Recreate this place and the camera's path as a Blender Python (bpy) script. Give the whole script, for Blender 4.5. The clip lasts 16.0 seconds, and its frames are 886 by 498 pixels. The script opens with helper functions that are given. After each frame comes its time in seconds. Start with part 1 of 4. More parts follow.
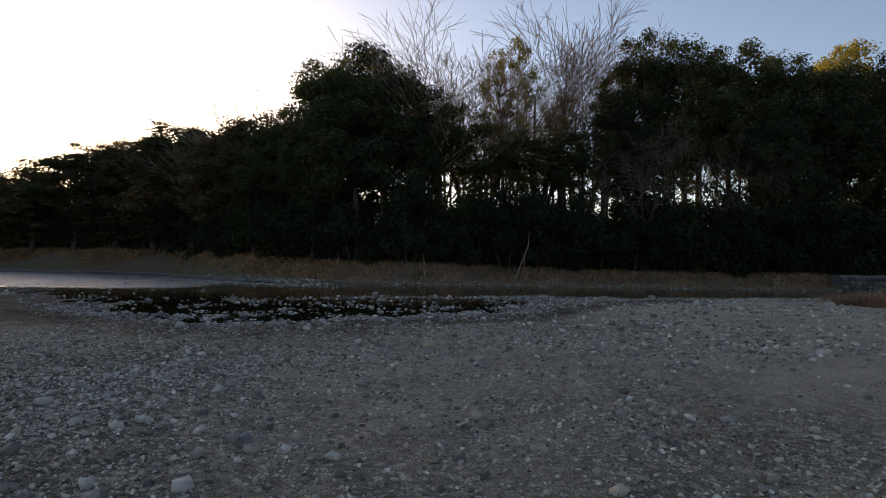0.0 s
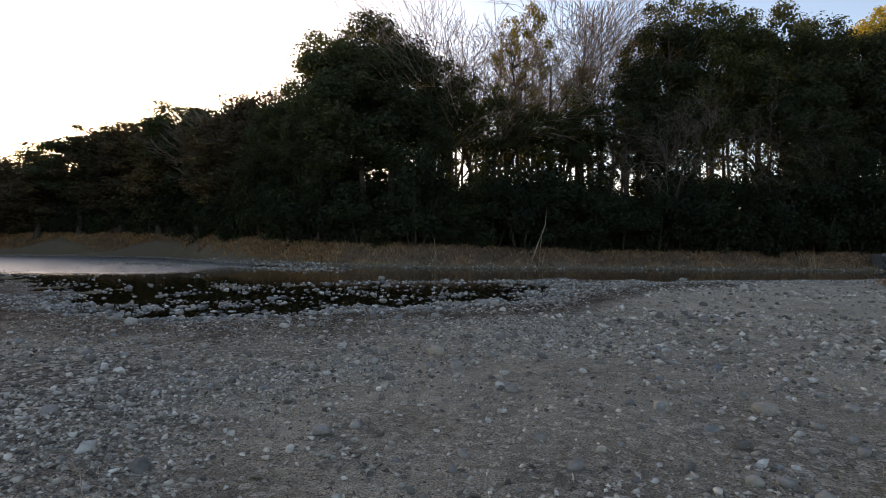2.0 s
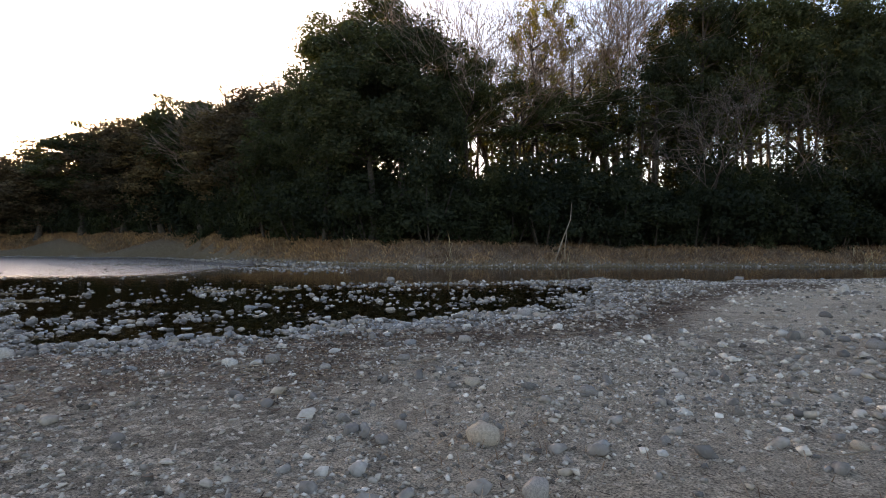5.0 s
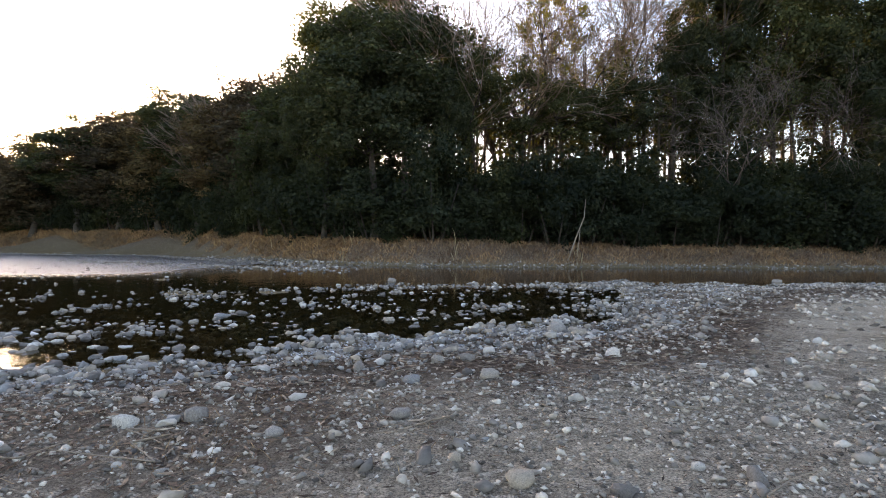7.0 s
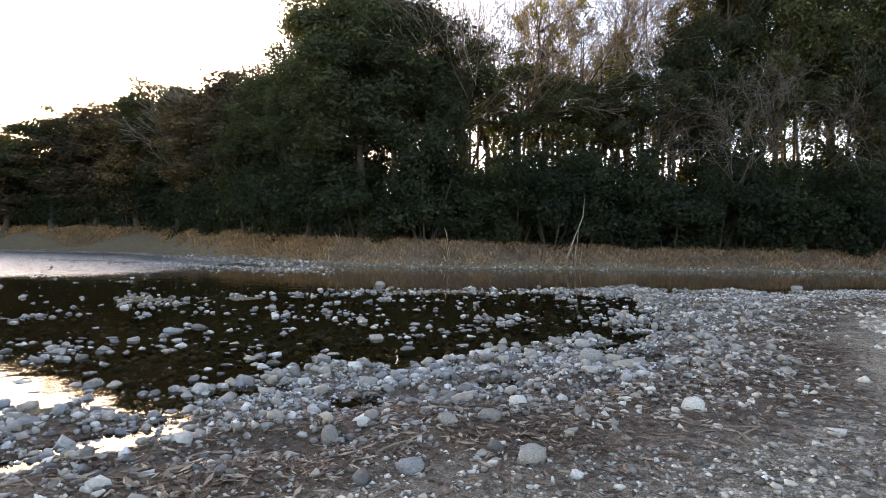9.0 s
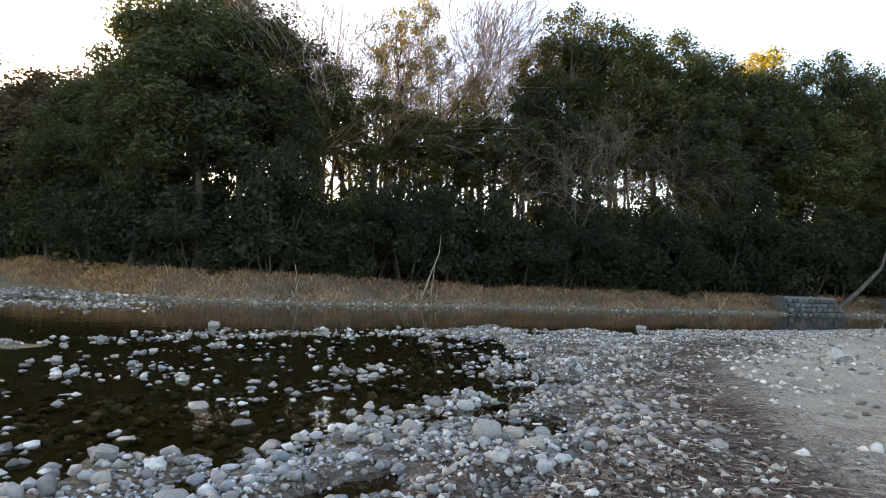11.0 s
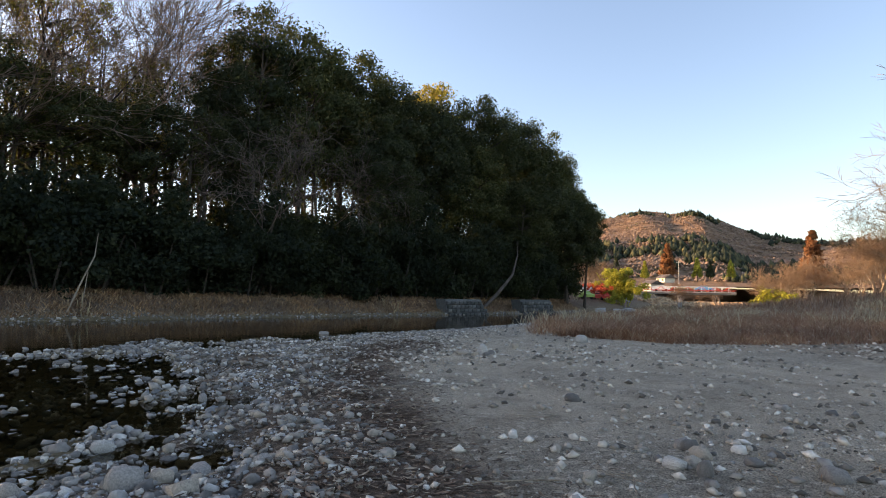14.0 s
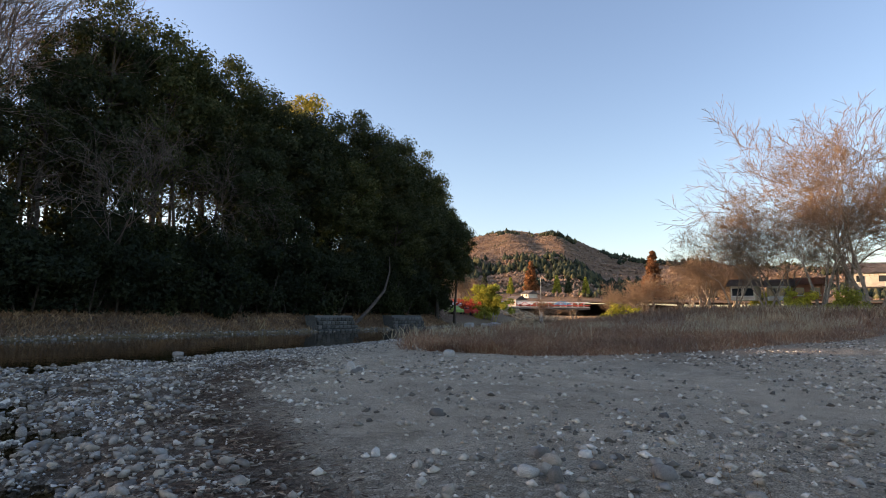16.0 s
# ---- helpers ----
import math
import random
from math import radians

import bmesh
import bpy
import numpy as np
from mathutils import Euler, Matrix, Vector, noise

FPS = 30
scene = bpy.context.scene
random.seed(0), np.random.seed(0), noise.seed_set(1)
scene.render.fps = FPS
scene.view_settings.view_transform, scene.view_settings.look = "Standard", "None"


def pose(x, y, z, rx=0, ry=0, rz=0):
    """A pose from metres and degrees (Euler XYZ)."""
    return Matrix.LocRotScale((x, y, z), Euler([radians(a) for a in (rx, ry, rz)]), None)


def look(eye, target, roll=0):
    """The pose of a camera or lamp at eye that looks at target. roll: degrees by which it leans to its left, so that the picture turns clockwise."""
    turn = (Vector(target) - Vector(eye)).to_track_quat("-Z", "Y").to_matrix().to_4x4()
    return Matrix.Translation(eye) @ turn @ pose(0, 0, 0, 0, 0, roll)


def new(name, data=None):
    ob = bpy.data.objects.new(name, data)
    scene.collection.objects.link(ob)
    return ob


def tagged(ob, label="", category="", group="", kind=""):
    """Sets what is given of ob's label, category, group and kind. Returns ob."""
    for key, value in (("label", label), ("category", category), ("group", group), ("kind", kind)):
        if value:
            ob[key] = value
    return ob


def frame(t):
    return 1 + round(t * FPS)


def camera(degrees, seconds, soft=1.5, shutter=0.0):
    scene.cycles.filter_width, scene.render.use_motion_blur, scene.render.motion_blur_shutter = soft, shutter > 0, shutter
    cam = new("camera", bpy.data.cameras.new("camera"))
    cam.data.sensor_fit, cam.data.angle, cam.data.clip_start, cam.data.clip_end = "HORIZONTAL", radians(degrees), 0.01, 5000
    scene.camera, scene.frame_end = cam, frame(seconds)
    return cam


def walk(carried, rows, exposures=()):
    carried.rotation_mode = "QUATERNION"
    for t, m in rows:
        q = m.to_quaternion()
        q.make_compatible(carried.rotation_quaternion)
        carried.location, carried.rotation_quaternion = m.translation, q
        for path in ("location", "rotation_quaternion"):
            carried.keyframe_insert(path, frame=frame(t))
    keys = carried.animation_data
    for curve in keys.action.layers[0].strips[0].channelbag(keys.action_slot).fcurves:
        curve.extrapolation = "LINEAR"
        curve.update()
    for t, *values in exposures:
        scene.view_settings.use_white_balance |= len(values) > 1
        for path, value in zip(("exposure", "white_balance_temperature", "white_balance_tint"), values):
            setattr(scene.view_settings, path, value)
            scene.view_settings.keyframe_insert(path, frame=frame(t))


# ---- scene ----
cam = camera(76.3, 16.0, 1.0)
PATH = [
    (0, pose(0.000, 0.000, 1.577, 91.54, -0.89, -0.39)),
    (0.5, pose(0.002, 0.644, 1.574, 91.15, -1.01, -0.10)),
    (1, pose(0.057, 1.301, 1.567, 90.45, -0.95, 0.03)),
    (1.5, pose(0.049, 1.986, 1.564, 89.82, -0.44, 0.67)),
    (2, pose(0.064, 2.697, 1.549, 89.69, -0.41, 0.86)),
    (2.5, pose(0.013, 3.403, 1.554, 89.83, -0.41, 1.01)),
    (3, pose(-0.073, 4.062, 1.550, 89.86, -0.31, 1.12)),
    (3.5, pose(-0.118, 4.703, 1.538, 89.82, -0.24, 1.17)),
    (4, pose(-0.208, 5.353, 1.497, 89.84, -0.11, 1.42)),
    (4.5, pose(-0.253, 6.001, 1.461, 89.65, 0.06, 1.77)),
    (6.8, pose(-0.484, 8.870, 1.376, 89.40, -0.25, 2.60)),
    (7, pose(-0.509, 9.114, 1.376, 89.45, -0.22, 2.41)),
    (7.5, pose(-0.621, 9.661, 1.355, 89.46, -0.31, 2.39)),
    (8, pose(-0.676, 10.151, 1.328, 89.41, -0.29, 2.35)),
    (8.2, pose(-0.676, 10.349, 1.345, 89.26, -0.24, 2.35)),
    (10.3, pose(-1.028, 12.485, 1.460, 91.32, -1.86, -5.92)),
    (10.5, pose(-1.014, 12.649, 1.459, 91.94, -1.83, -7.78)),
    (11, pose(-0.898, 13.012, 1.471, 93.24, -1.86, -13.89)),
    (11.5, pose(-0.798, 13.232, 1.485, 93.81, -2.23, -21.39)),
    (12, pose(-0.727, 13.338, 1.477, 94.20, -2.33, -28.03)),
    (12.5, pose(-0.636, 13.398, 1.484, 94.16, -1.89, -32.00)),
    (13, pose(-0.575, 13.420, 1.487, 94.19, -1.70, -36.15)),
    (13.5, pose(-0.539, 13.416, 1.497, 94.32, -1.45, -40.49)),
    (14, pose(-0.521, 13.407, 1.516, 94.65, -1.13, -44.79)),
    (14.5, pose(-0.510, 13.407, 1.538, 95.06, -1.14, -49.16)),
    (15, pose(-0.487, 13.402, 1.559, 95.33, -1.06, -52.85)),
    (15.5, pose(-0.472, 13.381, 1.569, 95.87, -0.80, -55.68)),
    (16, pose(-0.448, 13.359, 1.520, 96.45, -0.73, -57.63)),
]
EXPOSURES = [(0, 0.45, 7300), (1.5, 0.95, 7600), (4.5, 1.6, 8000), (7, 2.3, 8100), (8, 2.4, 8100), (10.5, 2.75, 8100), (11.5, 2.42, 8100), (13, 1.9, 7900), (14.5, 1.45, 7300), (16, 1.2, 7100)]
EXPOSURES = [(t, stops, kelvin, 26 if 2 < t < 10 else 22) for t, stops, kelvin in EXPOSURES]
walk(cam, PATH, EXPOSURES)

# ---- sky and sun ----
SUN_AZ, SUN_EL = -29.0, 11.0  # degrees to the right of +y, degrees above the horizon
world = bpy.data.worlds.new("sky")
scene.world = world
world.use_nodes = True
wn = world.node_tree
sky = wn.nodes.new("ShaderNodeTexSky")
sky.sky_type = "NISHITA"
sky.sun_disc = False
sky.sun_elevation, sky.sun_rotation = radians(SUN_EL), radians(SUN_AZ)
sky.air_density, sky.dust_density, sky.ozone_density = 1.0, 1.0, 2.0
wn.nodes["Background"].inputs["Strength"].default_value = 0.15
wn.links.new(sky.outputs[0], wn.nodes["Background"].inputs["Color"])
lamp = bpy.data.lights.new("sun", "SUN")
lamp.energy, lamp.angle, lamp.color = 4.0, radians(0.5), (1.0, 0.72, 0.45)
sun = new("sun", lamp)
sd = Vector((math.sin(radians(SUN_AZ)) * math.cos(radians(SUN_EL)), math.cos(radians(SUN_AZ)) * math.cos(radians(SUN_EL)), math.sin(radians(SUN_EL))))
sun.matrix_world = look(sd * 200, (0, 0, 0))

# ---- materials ----
def material(name, rough=0.8, spec=0.3):
    m = bpy.data.materials.new(name)
    m.use_nodes = True
    n = m.node_tree
    b = n.nodes["Principled BSDF"]
    b.inputs["Roughness"].default_value = rough
    b.inputs["Specular IOR Level"].default_value = spec
    return m, n, b


def add(n, kind, **sets):
    node = n.nodes.new(kind)
    for k, v in sets.items():
        node.inputs[k].default_value = v
    return node


def ramp(n, source, stops):
    r = n.nodes.new("ShaderNodeValToRGB")
    e = r.color_ramp.elements
    while len(e) < len(stops):
        e.new(0.5)
    for el, (p, c) in zip(e, stops):
        el.position, el.color = p, (*c, 1)
    n.links.new(source, r.inputs[0])
    return r.outputs[0]


def mixed(n, fac, a, b, how="MIX"):
    m = n.nodes.new("ShaderNodeMix")
    m.data_type, m.blend_type = "RGBA", how
    for sock, v in ((m.inputs[0], fac), (m.inputs[6], a), (m.inputs[7], b)):
        if isinstance(v, (float, int)):
            sock.default_value = v
        elif isinstance(v, tuple):
            sock.default_value = (*v, 1)
        else:
            n.links.new(v, sock)
    return m.outputs[2]


def noise_at(n, scale, detail=4.0, rough=0.6, where="Object"):
    tc = n.nodes.new("ShaderNodeTexCoord")
    t = add(n, "ShaderNodeTexNoise", Scale=scale, Detail=detail, Roughness=rough)
    n.links.new(tc.outputs[where], t.inputs["Vector"])
    return t.outputs["Fac"]


def bumped(n, b, height, strength, dist):
    k = add(n, "ShaderNodeBump", Strength=strength, Distance=dist)
    n.links.new(height, k.inputs["Height"])
    n.links.new(k.outputs[0], b.inputs["Normal"])


def varied(name, stops, rough=0.85, by="island", grain=8.0, grain_amount=0.35, bump=0.3, dist=0.02, spec=0.3):
    """A surface whose pieces differ in colour, with grain and relief of its own."""
    m, n, b = material(name, rough, spec)
    if by == "island":
        src = n.nodes.new("ShaderNodeNewGeometry").outputs["Random Per Island"]
    elif by == "object":
        src = n.nodes.new("ShaderNodeObjectInfo").outputs["Random"]
    else:
        src = noise_at(n, by)
    col = ramp(n, src, stops)
    g = noise_at(n, grain, 6.0, 0.65)
    shade = ramp(n, g, [(0.3, (1 - grain_amount,) * 3), (0.7, (1 + grain_amount,) * 3)])
    n.links.new(mixed(n, 1.0, col, shade, "MULTIPLY"), b.inputs["Base Color"])
    bumped(n, b, g, bump, dist)
    return m


def leafy(name, stops, through_amount=0.3, tint=(0.35, 0.38, 0.05)):
    m, n, b = material(name, 0.75, 0.05)
    geo = n.nodes.new("ShaderNodeNewGeometry").outputs["Random Per Island"]
    info = n.nodes.new("ShaderNodeObjectInfo").outputs["Random"]
    col = ramp(n, geo, stops)
    tone = ramp(n, info, [(0.0, (0.7, 0.72, 0.75)), (0.5, (1.0, 1.0, 1.0)), (1.0, (1.3, 1.2, 0.9))])
    patch = ramp(n, noise_at(n, 0.35, 3.0), [(0.35, (0.7, 0.74, 0.8)), (0.65, (1.3, 1.25, 1.1))])
    col = mixed(n, 1.0, mixed(n, 1.0, col, tone, "MULTIPLY"), patch, "MULTIPLY")
    n.links.new(col, b.inputs["Base Color"])
    t = n.nodes.new("ShaderNodeBsdfTranslucent")
    n.links.new(mixed(n, 0.5, col, tint), t.inputs["Color"])
    mx = add(n, "ShaderNodeMixShader", Fac=through_amount)
    n.links.new(b.outputs[0], mx.inputs[1])
    n.links.new(t.outputs[0], mx.inputs[2])
    n.links.new(mx.outputs[0], n.nodes["Material Output"].inputs["Surface"])
    return m


STONE_STOPS = [(0.0, (0.11, 0.1, 0.09)), (0.25, (0.2, 0.18, 0.16)), (0.5, (0.29, 0.262, 0.23)), (0.68, (0.36, 0.3, 0.23)), (0.8, (0.2, 0.205, 0.205)), (0.9, (0.43, 0.395, 0.345)), (1.0, (0.56, 0.53, 0.48))]
M_STONE = varied("river_stone", STONE_STOPS, 0.8, "object", 9.0, 0.4, 0.5, 0.02)
M_STONES = varied("river_stones", STONE_STOPS, 0.8, "island", 9.0, 0.4, 0.5, 0.02)
M_GRAVEL = varied("pale_gravel", [(0.0, (0.08, 0.067, 0.055)), (0.3, (0.23, 0.2, 0.165)), (0.6, (0.42, 0.37, 0.305)), (0.9, (0.57, 0.51, 0.43)), (1.0, (0.7, 0.65, 0.58))], 0.85, "island", 14.0, 0.35, 0.4, 0.01)
M_PALE_PEBBLE = varied("bleached_pebbles", [(0.0, (0.26, 0.26, 0.265)), (0.5, (0.46, 0.46, 0.46)), (1.0, (0.66, 0.655, 0.64))], 0.85, "island", 14.0, 0.3, 0.4, 0.01)
M_LITTER = varied("dead_leaves", [(0.0, (0.04, 0.024, 0.015)), (0.5, (0.1, 0.06, 0.038)), (0.8, (0.2, 0.13, 0.085)), (1.0, (0.38, 0.3, 0.21))], 0.8, "island", 12.0)
M_TWIG = varied("driftwood", [(0.0, (0.1, 0.075, 0.055)), (1.0, (0.28, 0.225, 0.17))], 0.85, "island", 20.0)
M_BARK = varied("bark", [(0.3, (0.03, 0.025, 0.02)), (0.7, (0.085, 0.07, 0.055))], 0.9, 3.0, 14.0, 0.4, 0.6, 0.03)
M_PALE_BARK = varied("pale_bark", [(0.3, (0.2, 0.16, 0.12)), (0.7, (0.36, 0.3, 0.23))], 0.9, 3.0, 10.0, 0.3, 0.5, 0.03)
M_GREY_BARK = varied("grey_bark", [(0.3, (0.06, 0.05, 0.042)), (0.7, (0.12, 0.1, 0.085))], 0.9, 3.0, 12.0, 0.35, 0.6, 0.03)
M_TWIGS = varied("brown_twigs", [(0.0, (0.12, 0.09, 0.07)), (1.0, (0.26, 0.2, 0.155))], 0.9, "island", 5.0)
M_GREY_TWIGS = varied("grey_twigs", [(0.0, (0.08, 0.063, 0.052)), (1.0, (0.16, 0.128, 0.105))], 0.9, "island", 5.0)
M_GOLD_TWIGS = varied("golden_twigs", [(0.0, (0.17, 0.11, 0.07)), (1.0, (0.3, 0.205, 0.13))], 0.9, "island", 5.0)
M_LEAF = leafy("evergreen_leaves", [(0.0, (0.022, 0.03, 0.021)), (0.5, (0.04, 0.052, 0.036)), (0.85, (0.058, 0.072, 0.046)), (1.0, (0.095, 0.098, 0.055))], 0.16)
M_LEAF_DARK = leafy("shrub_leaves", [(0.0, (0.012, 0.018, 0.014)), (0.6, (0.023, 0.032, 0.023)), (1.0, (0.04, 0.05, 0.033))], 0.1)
M_LEAF_YELLOW = leafy("yellowing_leaves", [(0.0, (0.1, 0.11, 0.03)), (0.6, (0.26, 0.23, 0.05)), (1.0, (0.42, 0.33, 0.08))], 0.4, (0.6, 0.5, 0.08))
M_LEAF_OLIVE = leafy("olive_leaves", [(0.0, (0.06, 0.068, 0.028)), (0.6, (0.12, 0.12, 0.045)), (1.0, (0.2, 0.18, 0.06))], 0.3, (0.35, 0.32, 0.08))
M_LEAF_BROWN = leafy("withered_leaves", [(0.0, (0.05, 0.045, 0.03)), (0.6, (0.09, 0.075, 0.05)), (1.0, (0.14, 0.11, 0.075))], 0.2, (0.3, 0.2, 0.08))
M_BAMBOO = leafy("bamboo_leaves", [(0.0, (0.14, 0.17, 0.03)), (0.6, (0.32, 0.33, 0.06)), (1.0, (0.5, 0.46, 0.1))], 0.35, (0.7, 0.65, 0.1))
M_RED_LEAF = leafy("red_leaves", [(0.0, (0.3, 0.05, 0.03)), (1.0, (0.6, 0.14, 0.09))], 0.3, (0.7, 0.15, 0.1))
M_REED = leafy("dry_reeds", [(0.0, (0.17, 0.085, 0.06)), (0.55, (0.32, 0.175, 0.12)), (0.85, (0.42, 0.28, 0.2)), (1.0, (0.56, 0.46, 0.35))], 0.2, (0.4, 0.25, 0.12))
M_GRASS = leafy("dry_grass", [(0.0, (0.13, 0.08, 0.058)), (0.6, (0.28, 0.185, 0.135)), (1.0, (0.45, 0.335, 0.25))], 0.2, (0.4, 0.26, 0.14))
M_PALE_REED = leafy("pale_stalks", [(0.0, (0.3, 0.26, 0.21)), (1.0, (0.52, 0.47, 0.4))], 0.2, (0.4, 0.35, 0.25))
M_WALL = varied("wall_stone", [(0.0, (0.05, 0.053, 0.05)), (0.6, (0.085, 0.088, 0.083)), (1.0, (0.13, 0.13, 0.122))], 0.9, "object", 6.0, 0.4, 0.6, 0.03)
M_CONCRETE = varied("concrete", [(0.3, (0.28, 0.27, 0.25)), (0.7, (0.44, 0.43, 0.4))], 0.9, 0.8, 12.0, 0.2, 0.3)
M_WHITE = varied("white_paint", [(0.3, (0.66, 0.65, 0.62)), (0.7, (0.8, 0.79, 0.76))], 0.5, 1.2, 20.0, 0.08, 0.1)
M_RED = varied("red_paint", [(0.3, (0.5, 0.05, 0.04)), (0.7, (0.65, 0.1, 0.07))], 0.5, 1.2, 20.0, 0.1, 0.1)
M_BLUE = varied("blue_sheet", [(0.3, (0.1, 0.28, 0.5)), (0.7, (0.16, 0.4, 0.62))], 0.6, 1.2, 20.0, 0.1, 0.1)
M_GREEN = varied("green_paint", [(0.3, (0.2, 0.34, 0.08)), (0.7, (0.28, 0.42, 0.12))], 0.4, 1.2, 20.0, 0.1, 0.1)
M_DARK = varied("dark_rubber", [(0.3, (0.015, 0.015, 0.016)), (0.7, (0.03, 0.03, 0.03))], 0.6, 2.0)
M_ROOF = varied("roof_tiles", [(0.3, (0.16, 0.14, 0.13)), (0.7, (0.3, 0.25, 0.22))], 0.7, 0.9, 6.0, 0.2, 0.5)
M_RUST = varied("rust_sheet", [(0.3, (0.3, 0.13, 0.08)), (0.7, (0.42, 0.2, 0.12))], 0.8, 1.2, 8.0, 0.2)
M_CREAM = varied("cream_plaster", [(0.3, (0.58, 0.52, 0.42)), (0.7, (0.72, 0.66, 0.54))], 0.9, 0.6, 10.0, 0.12)
M_GLASS, gn, gb = material("window_glass", 0.08, 0.5)
gb.inputs["Base Color"].default_value = (0.03, 0.035, 0.04, 1)


def ground_material():
    m, n, b = material("river_bed", 0.95, 0.2)
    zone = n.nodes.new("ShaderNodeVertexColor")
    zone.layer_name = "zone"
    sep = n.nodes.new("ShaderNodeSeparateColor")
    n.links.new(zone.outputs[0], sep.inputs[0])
    tc = n.nodes.new("ShaderNodeTexCoord")
    vor = add(n, "ShaderNodeTexVoronoi", Scale=16.0, Randomness=1.0)
    n.links.new(tc.outputs["Object"], vor.inputs["Vector"])
    vor2 = add(n, "ShaderNodeTexVoronoi", Scale=42.0, Randomness=1.0)
    n.links.new(tc.outputs["Object"], vor2.inputs["Vector"])
    sand = ramp(n, noise_at(n, 1.1, 8.0, 0.65), [(0.3, (0.36, 0.29, 0.215)), (0.5, (0.49, 0.405, 0.31)), (0.7, (0.58, 0.49, 0.385))])
    speck = ramp(n, noise_at(n, 60.0, 4.0, 0.7), [(0.36, (0.3, 0.29, 0.28)), (0.5, (0.95, 0.94, 0.92)), (0.64, (1.6, 1.58, 1.54))])
    sand = mixed(n, 1.0, sand, speck, "MULTIPLY")
    bw = n.nodes.new("ShaderNodeSeparateColor")
    n.links.new(vor.outputs["Color"], bw.inputs[0])
    peb = ramp(n, bw.outputs[0], [(0.0, (0.08, 0.066, 0.052)), (0.5, (0.19, 0.16, 0.128)), (0.85, (0.4, 0.345, 0.28)), (1.0, (0.64, 0.58, 0.5))])
    peb = mixed(n, 1.0, peb, speck, "MULTIPLY")
    # pebbles take over where the zone is gravel and the coarse noise is high
    mask = n.nodes.new("ShaderNodeMath")
    mask.operation = "MULTIPLY_ADD"
    n.links.new(noise_at(n, 0.9, 6.0, 0.7), mask.inputs[0])
    mask.inputs[1].default_value = 1.6
    sub = n.nodes.new("ShaderNodeMath")
    sub.operation = "SUBTRACT"
    n.links.new(sep.outputs[0], sub.inputs[0])
    sub.inputs[1].default_value = 0.8
    n.links.new(sub.outputs[0], mask.inputs[2])
    mask.use_clamp = True
    col = mixed(n, mask.outputs[0], sand, peb)
    litter = ramp(n, noise_at(n, 22.0, 8.0, 0.8), [(0.35, (0.055, 0.036, 0.026)), (0.5, (0.14, 0.092, 0.062)), (0.68, (0.28, 0.2, 0.14))])
    # green zone channel: leaf litter, and painted shade between the shore cobbles
    col = mixed(n, sep.outputs[1], col, litter)
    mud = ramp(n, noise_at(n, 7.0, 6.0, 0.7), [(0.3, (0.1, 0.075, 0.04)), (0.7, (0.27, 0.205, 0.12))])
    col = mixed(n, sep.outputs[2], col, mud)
    n.links.new(col, b.inputs["Base Color"])
    h = n.nodes.new("ShaderNodeMath")
    h.operation = "MULTIPLY_ADD"
    n.links.new(vor.outputs["Distance"], h.inputs[0])
    h.inputs[1].default_value = -0.6
    n.links.new(noise_at(n, 30.0, 8.0, 0.75), h.inputs[2])
    h2 = n.nodes.new("ShaderNodeMath")
    h2.operation = "MULTIPLY_ADD"
    n.links.new(vor2.outputs["Distance"], h2.inputs[0])
    h2.inputs[1].default_value = -0.4
    n.links.new(h.outputs[0], h2.inputs[2])
    bumped(n, b, h2.outputs[0], 1.0, 0.055)
    return m


def water_material():
    m, n, b = material("river_water", 0.02, 0.5)
    tr = n.nodes.new("ShaderNodeBsdfTransparent")
    tr.inputs[0].default_value = (0.62, 0.52, 0.34, 1)
    gl = n.nodes.new("ShaderNodeBsdfGlossy")
    gl.inputs["Roughness"].default_value = 0.03
    fr = add(n, "ShaderNodeFresnel", IOR=1.33)
    wave = noise_at(n, 1.6, 4.0, 0.55)
    k = add(n, "ShaderNodeBump", Strength=0.05, Distance=0.12)
    n.links.new(wave, k.inputs["Height"])
    rip = add(n, "ShaderNodeBump", Distance=0.18)
    n.links.new(noise_at(n, 3.0, 3.0, 0.6), rip.inputs["Height"])
    where = n.nodes.new("ShaderNodeVertexColor")
    where.layer_name = "ripple"
    n.links.new(where.outputs[0], rip.inputs["Strength"])
    n.links.new(k.outputs[0], rip.inputs["Normal"])
    rough = n.nodes.new("ShaderNodeMath")
    rough.operation = "MULTIPLY_ADD"
    n.links.new(where.outputs[0], rough.inputs[0])
    rough.inputs[1].default_value, rough.inputs[2].default_value = 0.35, 0.03
    n.links.new(rough.outputs[0], gl.inputs["Roughness"])
    n.links.new(rip.outputs[0], gl.inputs["Normal"])
    n.links.new(rip.outputs[0], fr.inputs["Normal"])
    mx = n.nodes.new("ShaderNodeMixShader")
    n.links.new(fr.outputs[0], mx.inputs[0])
    n.links.new(tr.outputs[0], mx.inputs[1])
    n.links.new(gl.outputs[0], mx.inputs[2])
    n.links.new(mx.outputs[0], n.nodes["Material Output"].inputs["Surface"])
    return m


M_GROUND, M_WATER = ground_material(), water_material()

# ---- mesh helpers ----
rng = np.random.default_rng(7)


